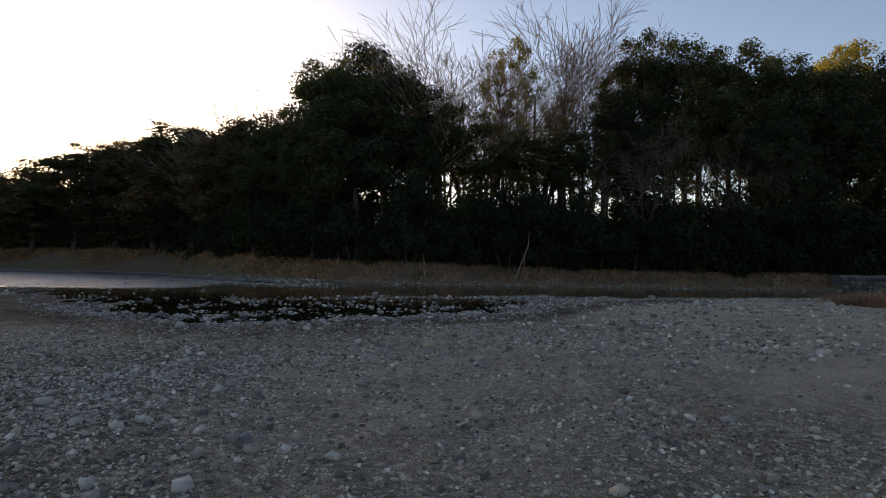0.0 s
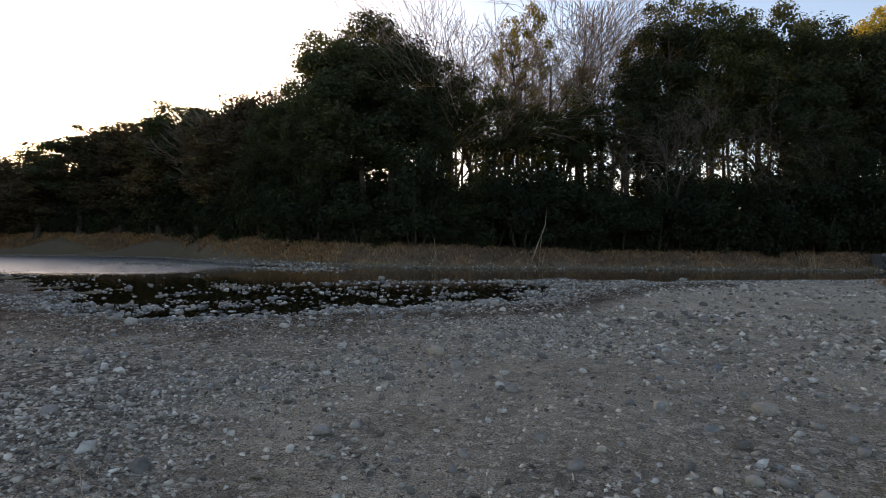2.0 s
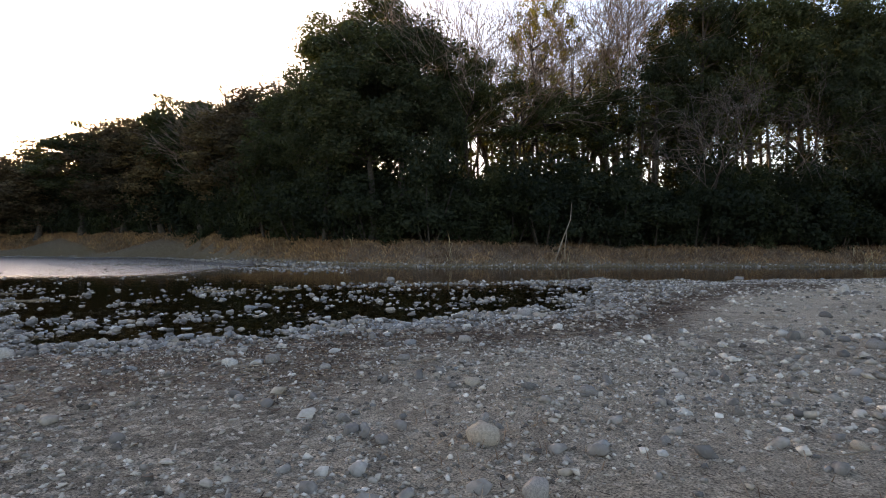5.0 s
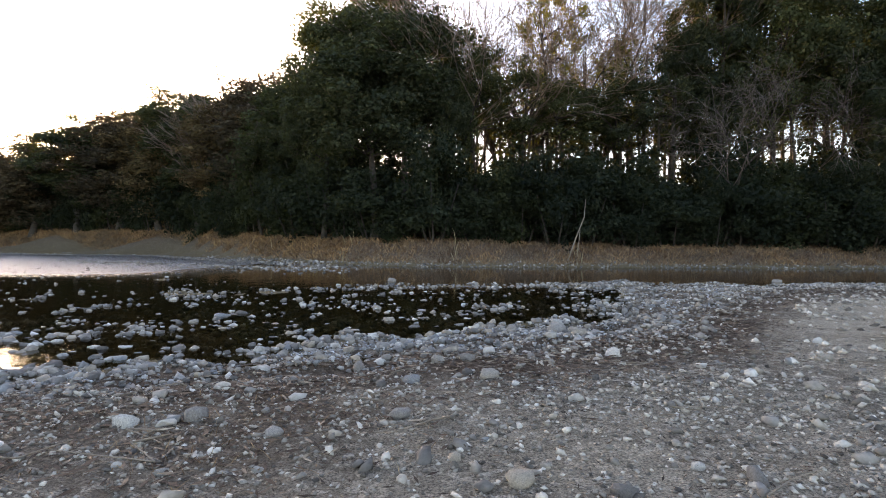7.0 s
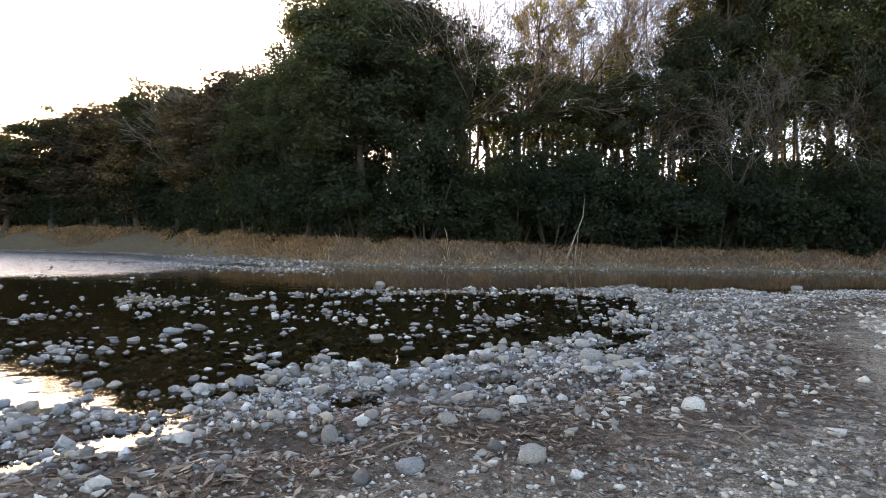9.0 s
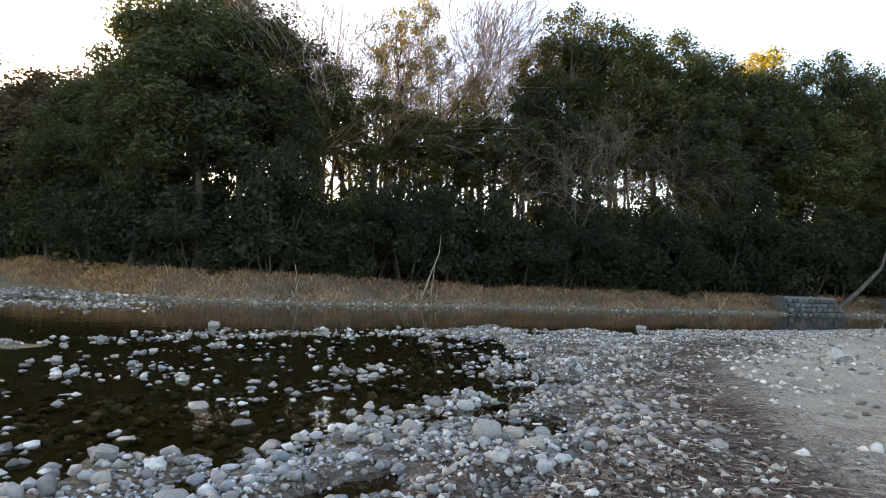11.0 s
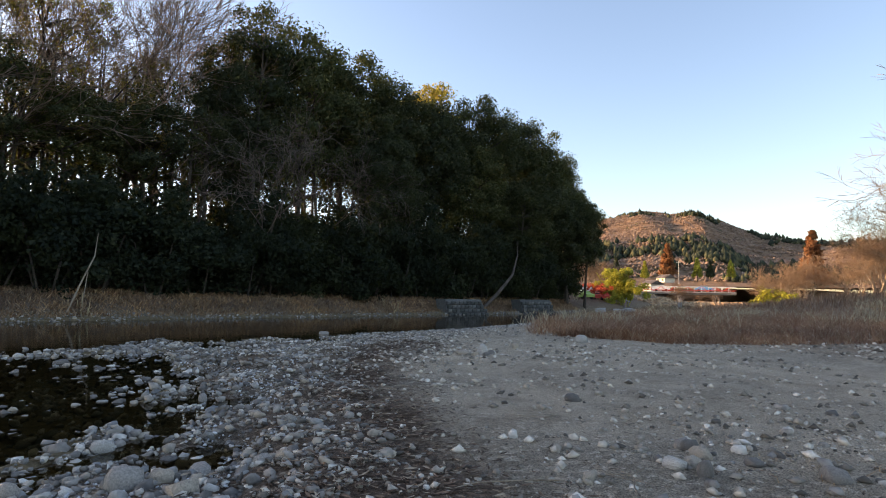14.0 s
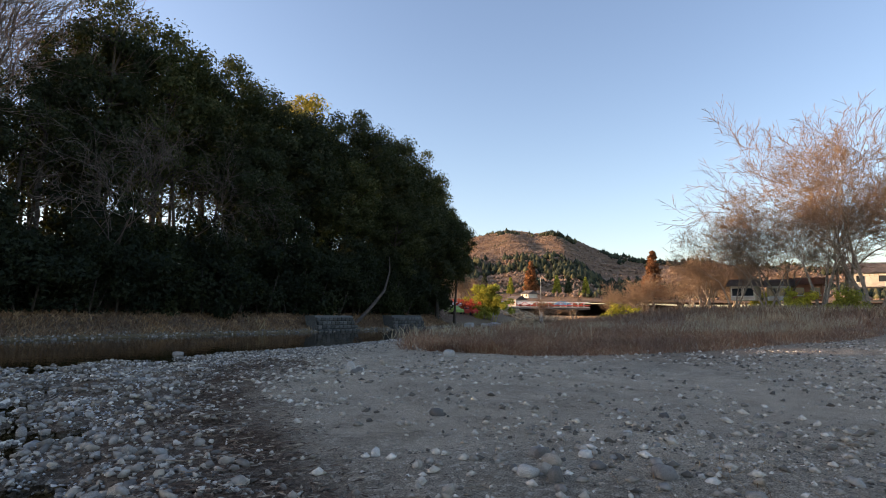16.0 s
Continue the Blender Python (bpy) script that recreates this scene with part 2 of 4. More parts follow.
def mesh_of(name, verts, faces, mat, smooth=False):
    """A mesh from an array of places and one array of faces with equal corners."""
    verts, faces = np.asarray(verts, np.float32), np.asarray(faces, np.int32)
    me = bpy.data.meshes.new(name)
    k = faces.shape[1]
    me.vertices.add(len(verts))
    me.vertices.foreach_set("co", verts.ravel())
    me.loops.add(faces.size)
    me.loops.foreach_set("vertex_index", faces.ravel())
    me.polygons.add(len(faces))
    me.polygons.foreach_set("loop_start", np.arange(0, faces.size, k, dtype=np.int32))
    me.polygons.foreach_set("loop_total", np.full(len(faces), k, np.int32))
    if smooth:
        me.polygons.foreach_set("use_smooth", np.ones(len(faces), bool))
    me.update(calc_edges=True)
    me.materials.append(mat)
    return me


def part(name, me, parent, label="", m=None):
    ob = new(name, me)
    ob.parent = parent
    if m is not None:
        ob.matrix_basis = m
    return tagged(ob, label) if label else ob


def thing(name, label, category, m=None, group="", kind=""):
    ob = new(name)
    if m is not None:
        ob.matrix_basis = m
    return tagged(ob, label, category, group, kind)


def box_bm(bm, size, at, turn=0.0, bevel=0.0):
    r = bmesh.ops.create_cube(bm, size=1.0, matrix=Matrix.Translation(at) @ Matrix.Rotation(turn, 4, "Z") @ Matrix.Diagonal((*size, 1)))
    if bevel:
        edges = {e for v in r["verts"] for e in v.link_edges}
        bmesh.ops.bevel(bm, geom=list(edges), offset=bevel, segments=1, affect="EDGES")


def box(name, size, at, mat, turn=0.0, bevel=0.0):
    bm = bmesh.new()
    box_bm(bm, size, at, turn, bevel)
    me = bpy.data.meshes.new(name)
    bm.to_mesh(me)
    bm.free()
    me.materials.append(mat)
    return me


def smooth01(a, b, x):
    t = np.clip((x - a) / (b - a), 0, 1)
    return t * t * (3 - 2 * t)


def wavy(x, y, scale, seed=0.0):
    """A cheap smooth noise between about -1 and 1 on arrays."""
    x, y = np.asarray(x, float) / scale, np.asarray(y, float) / scale
    a = seed * 1.7
    s = np.sin(x * 1.9 + 1.3 * np.sin(y * 1.3 + a) + a) * np.cos(y * 2.1 + 1.1 * np.sin(x * 1.7 - a))
    s = s + 0.6 * np.sin(x * 4.3 - y * 2.9 + 1.7 * np.sin(y * 3.1 + a) + 2 * a) + 0.4 * np.sin(x * 7.7 + y * 8.3 + 2 * np.sin(x * 5.1 + a))
    return s / 1.6


# ---- the lie of the land ----
EDGE_X, EDGE_Y = [-120, -45, -30, -19, -12, -9, -6.5, -4.6, -3.6, -2.6, -0.5, 1.7, 4.1, 5.4, 10, 16.5, 29, 45, 70, 150], [70, 44, 36, 27.6, 20.5, 16.6, 15.0, 15.6, 16.8, 17.8, 18.5, 20.6, 25.2, 31.0, 32.3, 33.2, 35, 40.5, 46, 62]
LITTER_X, LITTER_Y = [-120, -30, -19, -11, -4.4, -1.9, -0.7, 3, 4.8, 7.3, 9, 19, 30, 150], [60, 30, 23.5, 15.2, 13.2, 14.4, 15.2, 17, 20, 23.4, 25, 30, 34, 60]
FAR_X, FAR_Y = [-300, -100, -75, -38, -22, -12, -8, -4, 0, 20, 52, 60, 75, 100, 150, 300], [160, 99, 91, 80, 63, 53, 50.2, 48.6, 48, 48.3, 48.2, 51, 57, 64, 85, 140]


def edge(x):
    return np.interp(x, EDGE_X, EDGE_Y)


def litter(x):
    return np.interp(x, LITTER_X, LITTER_Y)


def far_shore(x):
    return np.interp(x, FAR_X, FAR_Y)


WATER_Z = -0.22


def land(x, y):
    x, y = np.asarray(x, float), np.asarray(y, float)
    e, l, f = edge(x), litter(x), far_shore(x)
    z = 0.03 * wavy(x, y, 3.0) + 0.012 * wavy(x, y, 0.8, 2)
    z = z - 0.225 * smooth01(0, 1, (y - l) / np.maximum(e - l, 1.0))
    s = y - e + 1.3 * wavy(x, y, 1.7, 9) * smooth01(16, 6, x)
    z = z - 0.17 * np.clip(wavy(x, y, 1.3, 7), -0.3, 1) * smooth01(0, 1.2, y - l) * smooth01(1.5, 0, s) * smooth01(14, 6, x)
    bed = 0.06 * smooth01(-0.5, 1.6, s) + 0.05 * wavy(x, y, 2.2, 3) * smooth01(-1, 2, s)
    # bars of cobbles between the pools and the channel
    bar = np.exp(-(((y - 30.2 - 0.25 * x) / 1.3) ** 2)) * smooth01(-9, -3, x) * smooth01(7, 4, x)
    bar = bar + np.exp(-(((y - 26.5) / 1.2) ** 2)) * smooth01(-16, -12, x) * smooth01(-4, -8, x)
    bar = bar + np.exp(-(((y - 38.0 + 0.5 * x) / 2.0) ** 2)) * smooth01(-34, -28, x) * smooth01(-7, -12, x)
    bed = bed - 0.055 * bar
    channel = smooth01(33.5, 36, y) * smooth01(-4, 2, x)
    bed = bed + 0.5 * channel
    z = z - bed
    # the far bank
    u = y - f
    # the 4 m rise behind the shrubs is added to block light below them
    bank = 0.25 * smooth01(-2.5, 0.3, u) + 1.2 * smooth01(0, 4.0, u) + 0.9 * smooth01(4, 12, u) + 4.0 * smooth01(6, 20, u) + 0.06 * wavy(x, y, 2.5, 5) * smooth01(0, 3, u)
    bank = bank + (0.5 * smooth01(14, -6, x) + 1.3 * smooth01(-8, -45, x)) * smooth01(0.3, 4.5, u)
    deep = np.where(u > -2.5, (z - WATER_Z) * smooth01(0.5, -2.5, u) + WATER_Z, z)
    z = np.where(u > -2.5, deep + bank - 0.12, z)
    # the near bank, rising far off beyond the reeds
    d = np.hypot(x - 10, y - 5)
    rise = 2.1 * smooth01(38, 78, x - 0.25 * y) * (0.25 + 0.75 * smooth01(40, 24, y - 0.12 * (x - 75))) + 0.3 * smooth01(18, 34, x - 0.3 * (y - 20)) * smooth01(-6, 0, -s)
    near = smooth01(2, -6, s)
    z = z + rise * near
    return z + 10 * smooth01(150, 900, d) * smooth01(-30, 60, x)


def axis(fine_a, fine_b, step, outer, grow=1.18):
    mid = list(np.arange(fine_a, fine_b + step / 2, step))
    lo, hi, g = [], [], step
    p = fine_a
    while p > -outer:
        g *= grow
        p -= g
        lo.append(p)
    p, g = mid[-1], step
    while p < outer:
        g *= grow
        p += g
        hi.append(p)
    return np.array(lo[::-1] + mid + hi)


def build_ground():
    xs, ys = axis(-24, 34, 0.25, 2500), axis(2, 54, 0.25, 2500)
    X, Y = np.meshgrid(xs, ys)
    Z = land(X, Y)
    nx, ny = len(xs), len(ys)
    i = np.arange(nx * ny).reshape(ny, nx)
    faces = np.stack([i[:-1, :-1], i[:-1, 1:], i[1:, 1:], i[1:, :-1]], -1).reshape(-1, 4)
    me = mesh_of("ground", np.stack([X, Y, Z], -1).reshape(-1, 3), faces, M_GROUND, True)
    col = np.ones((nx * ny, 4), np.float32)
    e, l = edge(X), litter(X)
    gravel = 0.45 + 0.25 * wavy(X, Y, 5.0, 1) + 0.35 * smooth01(0, -5, X) * smooth01(14, 8, Y) + 0.6 * smooth01(-0.5, 1.0, Y - l) - 0.35 * smooth01(3, 8, X) * smooth01(1, -3, Y - l)
    litter_shade = 1.35 * np.exp(-(((Y - l - 0.35 + 0.3 * smooth01(1, -2, X)) / (1.0 + 0.7 * smooth01(1, -2, X))) ** 2)) * (0.75 + 0.45 * wavy(X, Y, 1.4, 6)) * smooth01(14, 6, X)
    # first term paints the shade between shore cobbles in litter brown
    litter_shade = litter_shade + 0.8 * smooth01(0.6, 2.0, Y - l) * smooth01(1, -0.3, Y - e) * (0.7 + 0.5 * wavy(X, Y, 0.9, 2)) + 0.8 * smooth01(0.5, 2.0, Y - far_shore(X)) + 0.6 * smooth01(20, 26, X - 0.4 * (Y - 27)) * smooth01(18, 24, Y + 0.3 * X)
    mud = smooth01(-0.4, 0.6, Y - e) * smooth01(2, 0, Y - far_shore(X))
    col[:, 0], col[:, 1], col[:, 2] = (np.clip(a, 0, 1).ravel() for a in (gravel, litter_shade, mud))
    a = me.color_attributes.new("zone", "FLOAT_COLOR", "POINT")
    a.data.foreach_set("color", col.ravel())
    return tagged(new("ground", me), "dry river bed of sand and gravel with leaf litter", "ground", kind="structure")


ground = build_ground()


def build_water():
    xs, ys = np.arange(-140, 180, 2.0), np.arange(13.0, 130, 1.5)
    X, Y = np.meshgrid(xs, ys)
    nx, ny = len(xs), len(ys)
    i = np.arange(nx * ny).reshape(ny, nx)
    faces = np.stack([i[:-1, :-1], i[:-1, 1:], i[1:, 1:], i[1:, :-1]], -1).reshape(-1, 4)
    me = mesh_of("water", np.stack([X, Y, np.full_like(X, WATER_Z)], -1).reshape(-1, 3), faces, M_WATER, True)
    col = np.ones((nx * ny, 4), np.float32)
    r = 0.9 * smooth01(-12, -20, X - 0.1 * (Y - 40)) * smooth01(32, 38, Y)
    col[:, :3] = r.ravel()[:, None]
    a = me.color_attributes.new("ripple", "FLOAT_COLOR", "POINT")
    a.data.foreach_set("color", col.ravel())
    return tagged(new("water", me), "shallow brown river water, still between stones", "water", kind="structure")


water = build_water()

# ---- stones ----
def stone_shape(points, seed, flat=0.62, round_off=0.25):
    """An angular stone: the hull of points strewn over a squarish egg."""
    r = np.random.default_rng(seed)
    d = r.normal(size=(points, 3))
    d /= np.linalg.norm(d, axis=1)[:, None]
    d = d / (np.abs(d) ** 3.2).sum(1)[:, None] ** (1 / 3.2)
    d = d * (1 - round_off * r.uniform(0, 1, (points, 1)))
    d = d * (1.0, r.uniform(0.62, 0.95), flat * r.uniform(0.75, 1.2))
    bm = bmesh.new()
    for p in d:
        bm.verts.new(p)
    out = bmesh.ops.convex_hull(bm, input=bm.verts[:])
    loose = [g for g in out["geom_interior"] + out["geom_unused"] if isinstance(g, bmesh.types.BMVert)]
    bmesh.ops.delete(bm, geom=list(set(loose)), context="VERTS")
    bmesh.ops.triangulate(bm, faces=bm.faces[:])
    bmesh.ops.recalc_face_normals(bm, faces=bm.faces[:])
    bm.verts.index_update()
    v = np.array([x.co[:] for x in bm.verts])
    f = np.array([[x.index for x in p.verts] for p in bm.faces])
    bm.free()
    return v, f


BIG = [stone_shape(34, 10 + k, 0.72, 0.14) for k in range(7)]
MID = [stone_shape(16, 40 + k, 0.66) for k in range(9)]
SMALL = [stone_shape(11, 70 + k, 0.6) for k in range(8)]
OCTA = (np.array([(1, 0, 0), (0, 1, 0), (-1, 0, 0), (0, -1, 0), (0.1, 0.1, 1), (0, 0, -1.0)]), np.array([(0, 1, 4), (1, 2, 4), (2, 3, 4), (3, 0, 4), (1, 0, 5), (2, 1, 5), (3, 2, 5), (0, 3, 5)]))
TINY = [(OCTA[0] * (1, 0.6 + 0.08 * k, 0.55) + 0.12 * np.sin(OCTA[0][:, [1, 2, 0]] * 3 + k), OCTA[1]) for k in range(5)]


def scatter(name, shapes, xy, size, label, mat=M_STONES, sink=0.3, smooth=False, kind="stuff", category="stones"):
    vs, fs, off = [], [], 0
    z = land(xy[:, 0], xy[:, 1])
    which = rng.integers(0, len(shapes), len(xy))
    turn = rng.uniform(0, 2 * np.pi, len(xy))
    tip = rng.normal(0, 0.18, (len(xy), 2))
    for k, (v, f) in enumerate(shapes):
        sel = np.where(which == k)[0]
        if not len(sel):
            continue
        c, s = np.cos(turn[sel])[:, None], np.sin(turn[sel])[:, None]
        x, y, h = v[None, :, 0], v[None, :, 1], v[None, :, 2]
        h = h + tip[sel, :1] * x + tip[sel, 1:] * y
        p = np.stack([c * x - s * y, s * x + c * y, h], -1) * size[sel][:, None, None]
        p = p + np.stack([xy[sel, 0], xy[sel, 1], z[sel] + size[sel] * (0.55 - sink) * 0.7], -1)[:, None, :]
        fs.append((f[None] + (np.arange(len(sel)) * len(v))[:, None, None] + off).reshape(-1, 3))
        vs.append(p.reshape(-1, 3))
        off += len(sel) * len(v)
    me = mesh_of(name, np.concatenate(vs), np.concatenate(fs), mat, smooth)
    return tagged(new(name, me), label, category, kind=kind)


def sizes(n, lo, hi, skew=2.2):
    return lo + (hi - lo) * rng.uniform(0, 1, n) ** skew


def strip(n, x0, x1, lo, hi):
    """Places between two lines that follow the shore."""
    x = rng.uniform(x0, x1, n)
    a, b = lo(x), hi(x)
    return np.stack([x, a + (b - a) * rng.uniform(0, 1, n)], -1)


STONE_MESHES = [mesh_of("stone", v, f, M_STONE) for v, f in BIG]


def place_stone(x, y, r, k=None, lift=0.0):
    ob = new("stone", STONE_MESHES[rng.integers(0, 7) if k is None else k])
    ob.parent = ground
    r *= 0.74
    z = float(land(x, y)) + r * 0.22 + lift
    ob.matrix_basis = Matrix.LocRotScale((x, y, z), Euler((rng.normal(0, 0.12), rng.normal(0, 0.12), rng.uniform(0, 6.28))), (r, r, r * rng.uniform(0.85, 1.25)))
    return ob


# single stones that stand out, by place and radius
for x, y, r in [(-1.5, 19.9, 0.27), (-2.1, 20.8, 0.22), (-2.55, 18.7, 0.2), (1.0, 18.6, 0.22), (1.65, 18.75, 0.2), (-5.85, 21.2, 0.26), (-5.6, 21.7, 0.22), (-1.02, 13.5, 0.14),
                (-0.27, 14.9, 0.17), (1.28, 16.1, 0.14), (1.26, 18.0, 0.2), (-3.65, 32.7, 0.26), (12.8, 33.9, 0.3), (10.6, 23.15, 0.34), (10.1, 23.3, 0.25), (12.8, 23.8, 0.24), (16.6, 23.9, 0.32), (6.9, 18.1, 0.2),
                (-0.15, 10.75, 0.2), (2.55, 28.8, 0.3), (-0.2, 12.3, 0.12), (0.35, 12.2, 0.11), (0.9, 12.0, 0.14), (-2.6, 13.4, 0.15), (-1.9, 13.1, 0.12), (0.0, 20.6, 0.2), (3.0, 8.0, 0.16), (5.2, 12.4, 0.14)]:
    place_stone(x, y, r)
for x, y in strip(110, -9, 8, lambda a: edge(a) - 1.6, lambda a: edge(a) + 3.0):
    place_stone(x, y, float(sizes(1, 0.07, 0.18)[0]))
for x, y in strip(70, -1, 22, lambda a: litter(a) + 1.5, lambda a: edge(a) + 0.8):
    place_stone(x, y, float(sizes(1, 0.07, 0.17)[0]))
for x, y in strip(76, -5, 9, lambda a: 8.5 + 0 * a, lambda a: 17 + 0 * a):
    place_stone(x, y, float(sizes(1, 0.06, 0.15)[0]))

shore = np.concatenate([strip(3400, -14, 9, lambda a: litter(a) + 1.0, lambda a: edge(a) + 0.6), strip(900, -26, -9, lambda a: litter(a) + 1, lambda a: edge(a) + 3)])
scatter("shore_cobbles", MID, shore, sizes(len(shore), 0.025, 0.11, 2.8), "grey and tan rounded cobbles along the shore")
pool = np.concatenate([strip(2500, -10, 6.5, lambda a: edge(a) + 0.1, lambda a: edge(a) + 4.5), strip(1700, -10, 6.5, lambda a: edge(a) + 3, lambda a: np.minimum(edge(a) + 10, 33.5)), strip(1100, -30, -2, lambda a: edge(a), lambda a: edge(a) + 14)])
keep = land(pool[:, 0], pool[:, 1]) > -0.42
pool = pool[keep]
scatter("pool_cobbles", MID, pool, sizes(len(pool), 0.035, 0.125, 3.0), "cobbles standing out of the shallow water", sink=0.15)
bars = np.concatenate([np.stack([rng.uniform(-9, 7, 700), np.zeros(700)], -1), np.stack([rng.uniform(-36, -7, 2400), np.zeros(2400)], -1)])
bars[:700, 1] = 30.2 + 0.25 * bars[:700, 0] + rng.normal(0, 0.9, 700)
bars[700:, 1] = 38 - 0.5 * bars[700:, 0] * 1.0 + rng.normal(0, 2.2, 2400)
scatter("bar_cobbles", MID, bars, sizes(len(bars), 0.04, 0.14, 2.8), "cobble bars between the pools")
right = strip(2800, 1, 30, lambda a: litter(a) + 0.5, lambda a: edge(a) + 0.6)
scatter("spit_cobbles", MID, right, sizes(len(right), 0.025, 0.1, 2.8), "pale cobbles on the spit beside the channel")
right = strip(11000, 0, 30, lambda a: litter(a) - 0.2, lambda a: edge(a) + 0.6)
scatter("spit_pebbles", SMALL, right, sizes(len(right), 0.02, 0.065, 1.6), "pebbles on the spit beside the channel", M_GRAVEL)
pale = strip(16000, -13, 14, lambda a: litter(a) + 1.2, lambda a: edge(a) + 0.5)
pale = pale[wavy(pale[:, 0], pale[:, 1], 1.6, 11) > rng.uniform(-0.2, 0.6, len(pale))]
scatter("pale_pebbles", TINY, pale, sizes(len(pale), 0.015, 0.04, 1.6), "bleached white pebbles in patches between the cobbles", M_PALE_PEBBLE)
near_shore = strip(7000, -14, 3, lambda a: litter(a) + 0.4, lambda a: edge(a) + 0.8)
scatter("shore_pebbles", SMALL, near_shore, sizes(len(near_shore), 0.02, 0.06, 1.6), "pebbles between the cobbles along the shore")
far = strip(2600, -75, -8, lambda a: far_shore(a) - 6, lambda a: far_shore(a) + 0.4)
scatter("far_cobbles", SMALL, far, sizes(len(far), 0.08, 0.25), "cobbles below the far bank")
foot = strip(3200, -8, 60, lambda a: far_shore(a) - 0.9, lambda a: far_shore(a) + 1.0)
scatter("bank_stones", SMALL, foot, sizes(len(foot), 0.03, 0.14, 2.4), "small dark stones along the foot of the far bank")
gravel = np.stack([rng.uniform(-9, 10, 26000), rng.uniform(1, 1.2, 26000)], -1)
gravel[:, 1] = 1.6 + 15.4 * rng.uniform(0, 1, 26000) ** 0.8
keep = (wavy(gravel[:, 0], gravel[:, 1], 4.0, 1) + 0.9 - 0.12 * np.clip(gravel[:, 0], -4, 8) > rng.uniform(0, 1.6, 26000)) & (gravel[:, 1] < edge(gravel[:, 0]))
gravel = gravel[keep & (rng.uniform(0, 1, len(gravel)) < 1 - 0.4 * smooth01(8, 11, gravel[:, 1]))]
scatter("gravel", SMALL, gravel, sizes(len(gravel), 0.012, 0.055, 2.2), "loose grey gravel on sand", M_GRAVEL)
loose = np.stack([rng.uniform(-8, 9, 2600), rng.uniform(2.5, 16, 2600)], -1)
loose = loose[wavy(loose[:, 0], loose[:, 1], 2.5, 3) > rng.uniform(-0.9, 0.9, 2600)]
scatter("loose_stones", MID, loose, sizes(len(loose), 0.03, 0.1, 2.4), "fist sized grey stones strewn over the gravel")
tiny = np.stack([rng.uniform(-8, 8, 84000), 2.2 + 13 * rng.uniform(0, 1, 84000) ** 0.9], -1)
tiny = tiny[(wavy(tiny[:, 0], tiny[:, 1], 4.0, 1) + 0.8 - 0.1 * np.clip(tiny[:, 0], -4, 8) > rng.uniform(0, 1.7, 84000)) & (tiny[:, 1] < litter(tiny[:, 0]) + 1)]
tiny = tiny[rng.uniform(0, 1, len(tiny)) < 1 - 0.3 * smooth01(7, 10.5, tiny[:, 1])]
scatter("fine_gravel", TINY, tiny, sizes(len(tiny), 0.01, 0.032, 1.6), "fine angular gravel on sand", M_GRAVEL)
g2 = np.stack([rng.uniform(2, 40, 30000), rng.uniform(10, 30, 30000)], -1)
g2 = g2[(g2[:, 1] < litter(g2[:, 0])) & (wavy(g2[:, 0], g2[:, 1], 5.0, 4) > rng.uniform(-0.8, 0.9, 30000))]
scatter("plain_gravel", TINY, g2, sizes(len(g2), 0.02, 0.1, 3.0), "scattered stones on the sandy plain", M_GRAVEL)


def blades(name, base, height, width, mat, label, lean=0.35, category="grass", z0=None):
    """Thin bent blades, one ribbon of two quads each."""
    n = len(base)
    z = land(base[:, 0], base[:, 1]) if z0 is None else z0
    turn = rng.uniform(0, 2 * np.pi, n)
    dx, dy = np.cos(turn), np.sin(turn)
    lx, ly = rng.normal(0, lean, n) * height, rng.normal(0, lean, n) * height
    p = np.zeros((n, 5, 3))
    for k, (up, w, b) in enumerate([(-0.03, 1, 0), (-0.03, -1, 0), (0.55, 0.7, 0.35), (0.55, -0.7, 0.35), (1.0, 0, 1.0)]):
        p[:, k, 0] = base[:, 0] + dx * width * w + lx * b
        p[:, k, 1] = base[:, 1] + dy * width * w + ly * b
        p[:, k, 2] = z + height * up * (1 - 0.25 * b * lean)
    o = (np.arange(n) * 5)[:, None]
    f = np.concatenate([o + [0, 1, 3], o + [0, 3, 2], o + [2, 3, 4]])
    return tagged(new(name, mesh_of(name, p.reshape(-1, 3), f, mat)), label, category, kind="stuff")


def flakes(name, xy, size, mat, label, category, long=2.2):
    """Curled dead leaves lying about."""
    n = len(xy)
    z = land(xy[:, 0], xy[:, 1]) + rng.uniform(0.005, 0.03, n)
    t = rng.uniform(0, 2 * np.pi, n)
    c, s = np.cos(t), np.sin(t)
    p = np.zeros((n, 4, 3))
    for k, (a, b, h) in enumerate([(-long, 0, 0.3), (0, -1, 0.0), (long, 0, 0.6), (0, 1, 0.5)]):
        p[:, k, 0] = xy[:, 0] + (a * c - b * s) * size
        p[:, k, 1] = xy[:, 1] + (a * s + b * c) * size
        p[:, k, 2] = z + h * size * rng.uniform(0.2, 1.6, n)
    f = (np.arange(n) * 4)[:, None] + [0, 1, 2, 3]
    return tagged(new(name, mesh_of(name, p.reshape(-1, 3), f, mat)), label, category, kind="stuff")


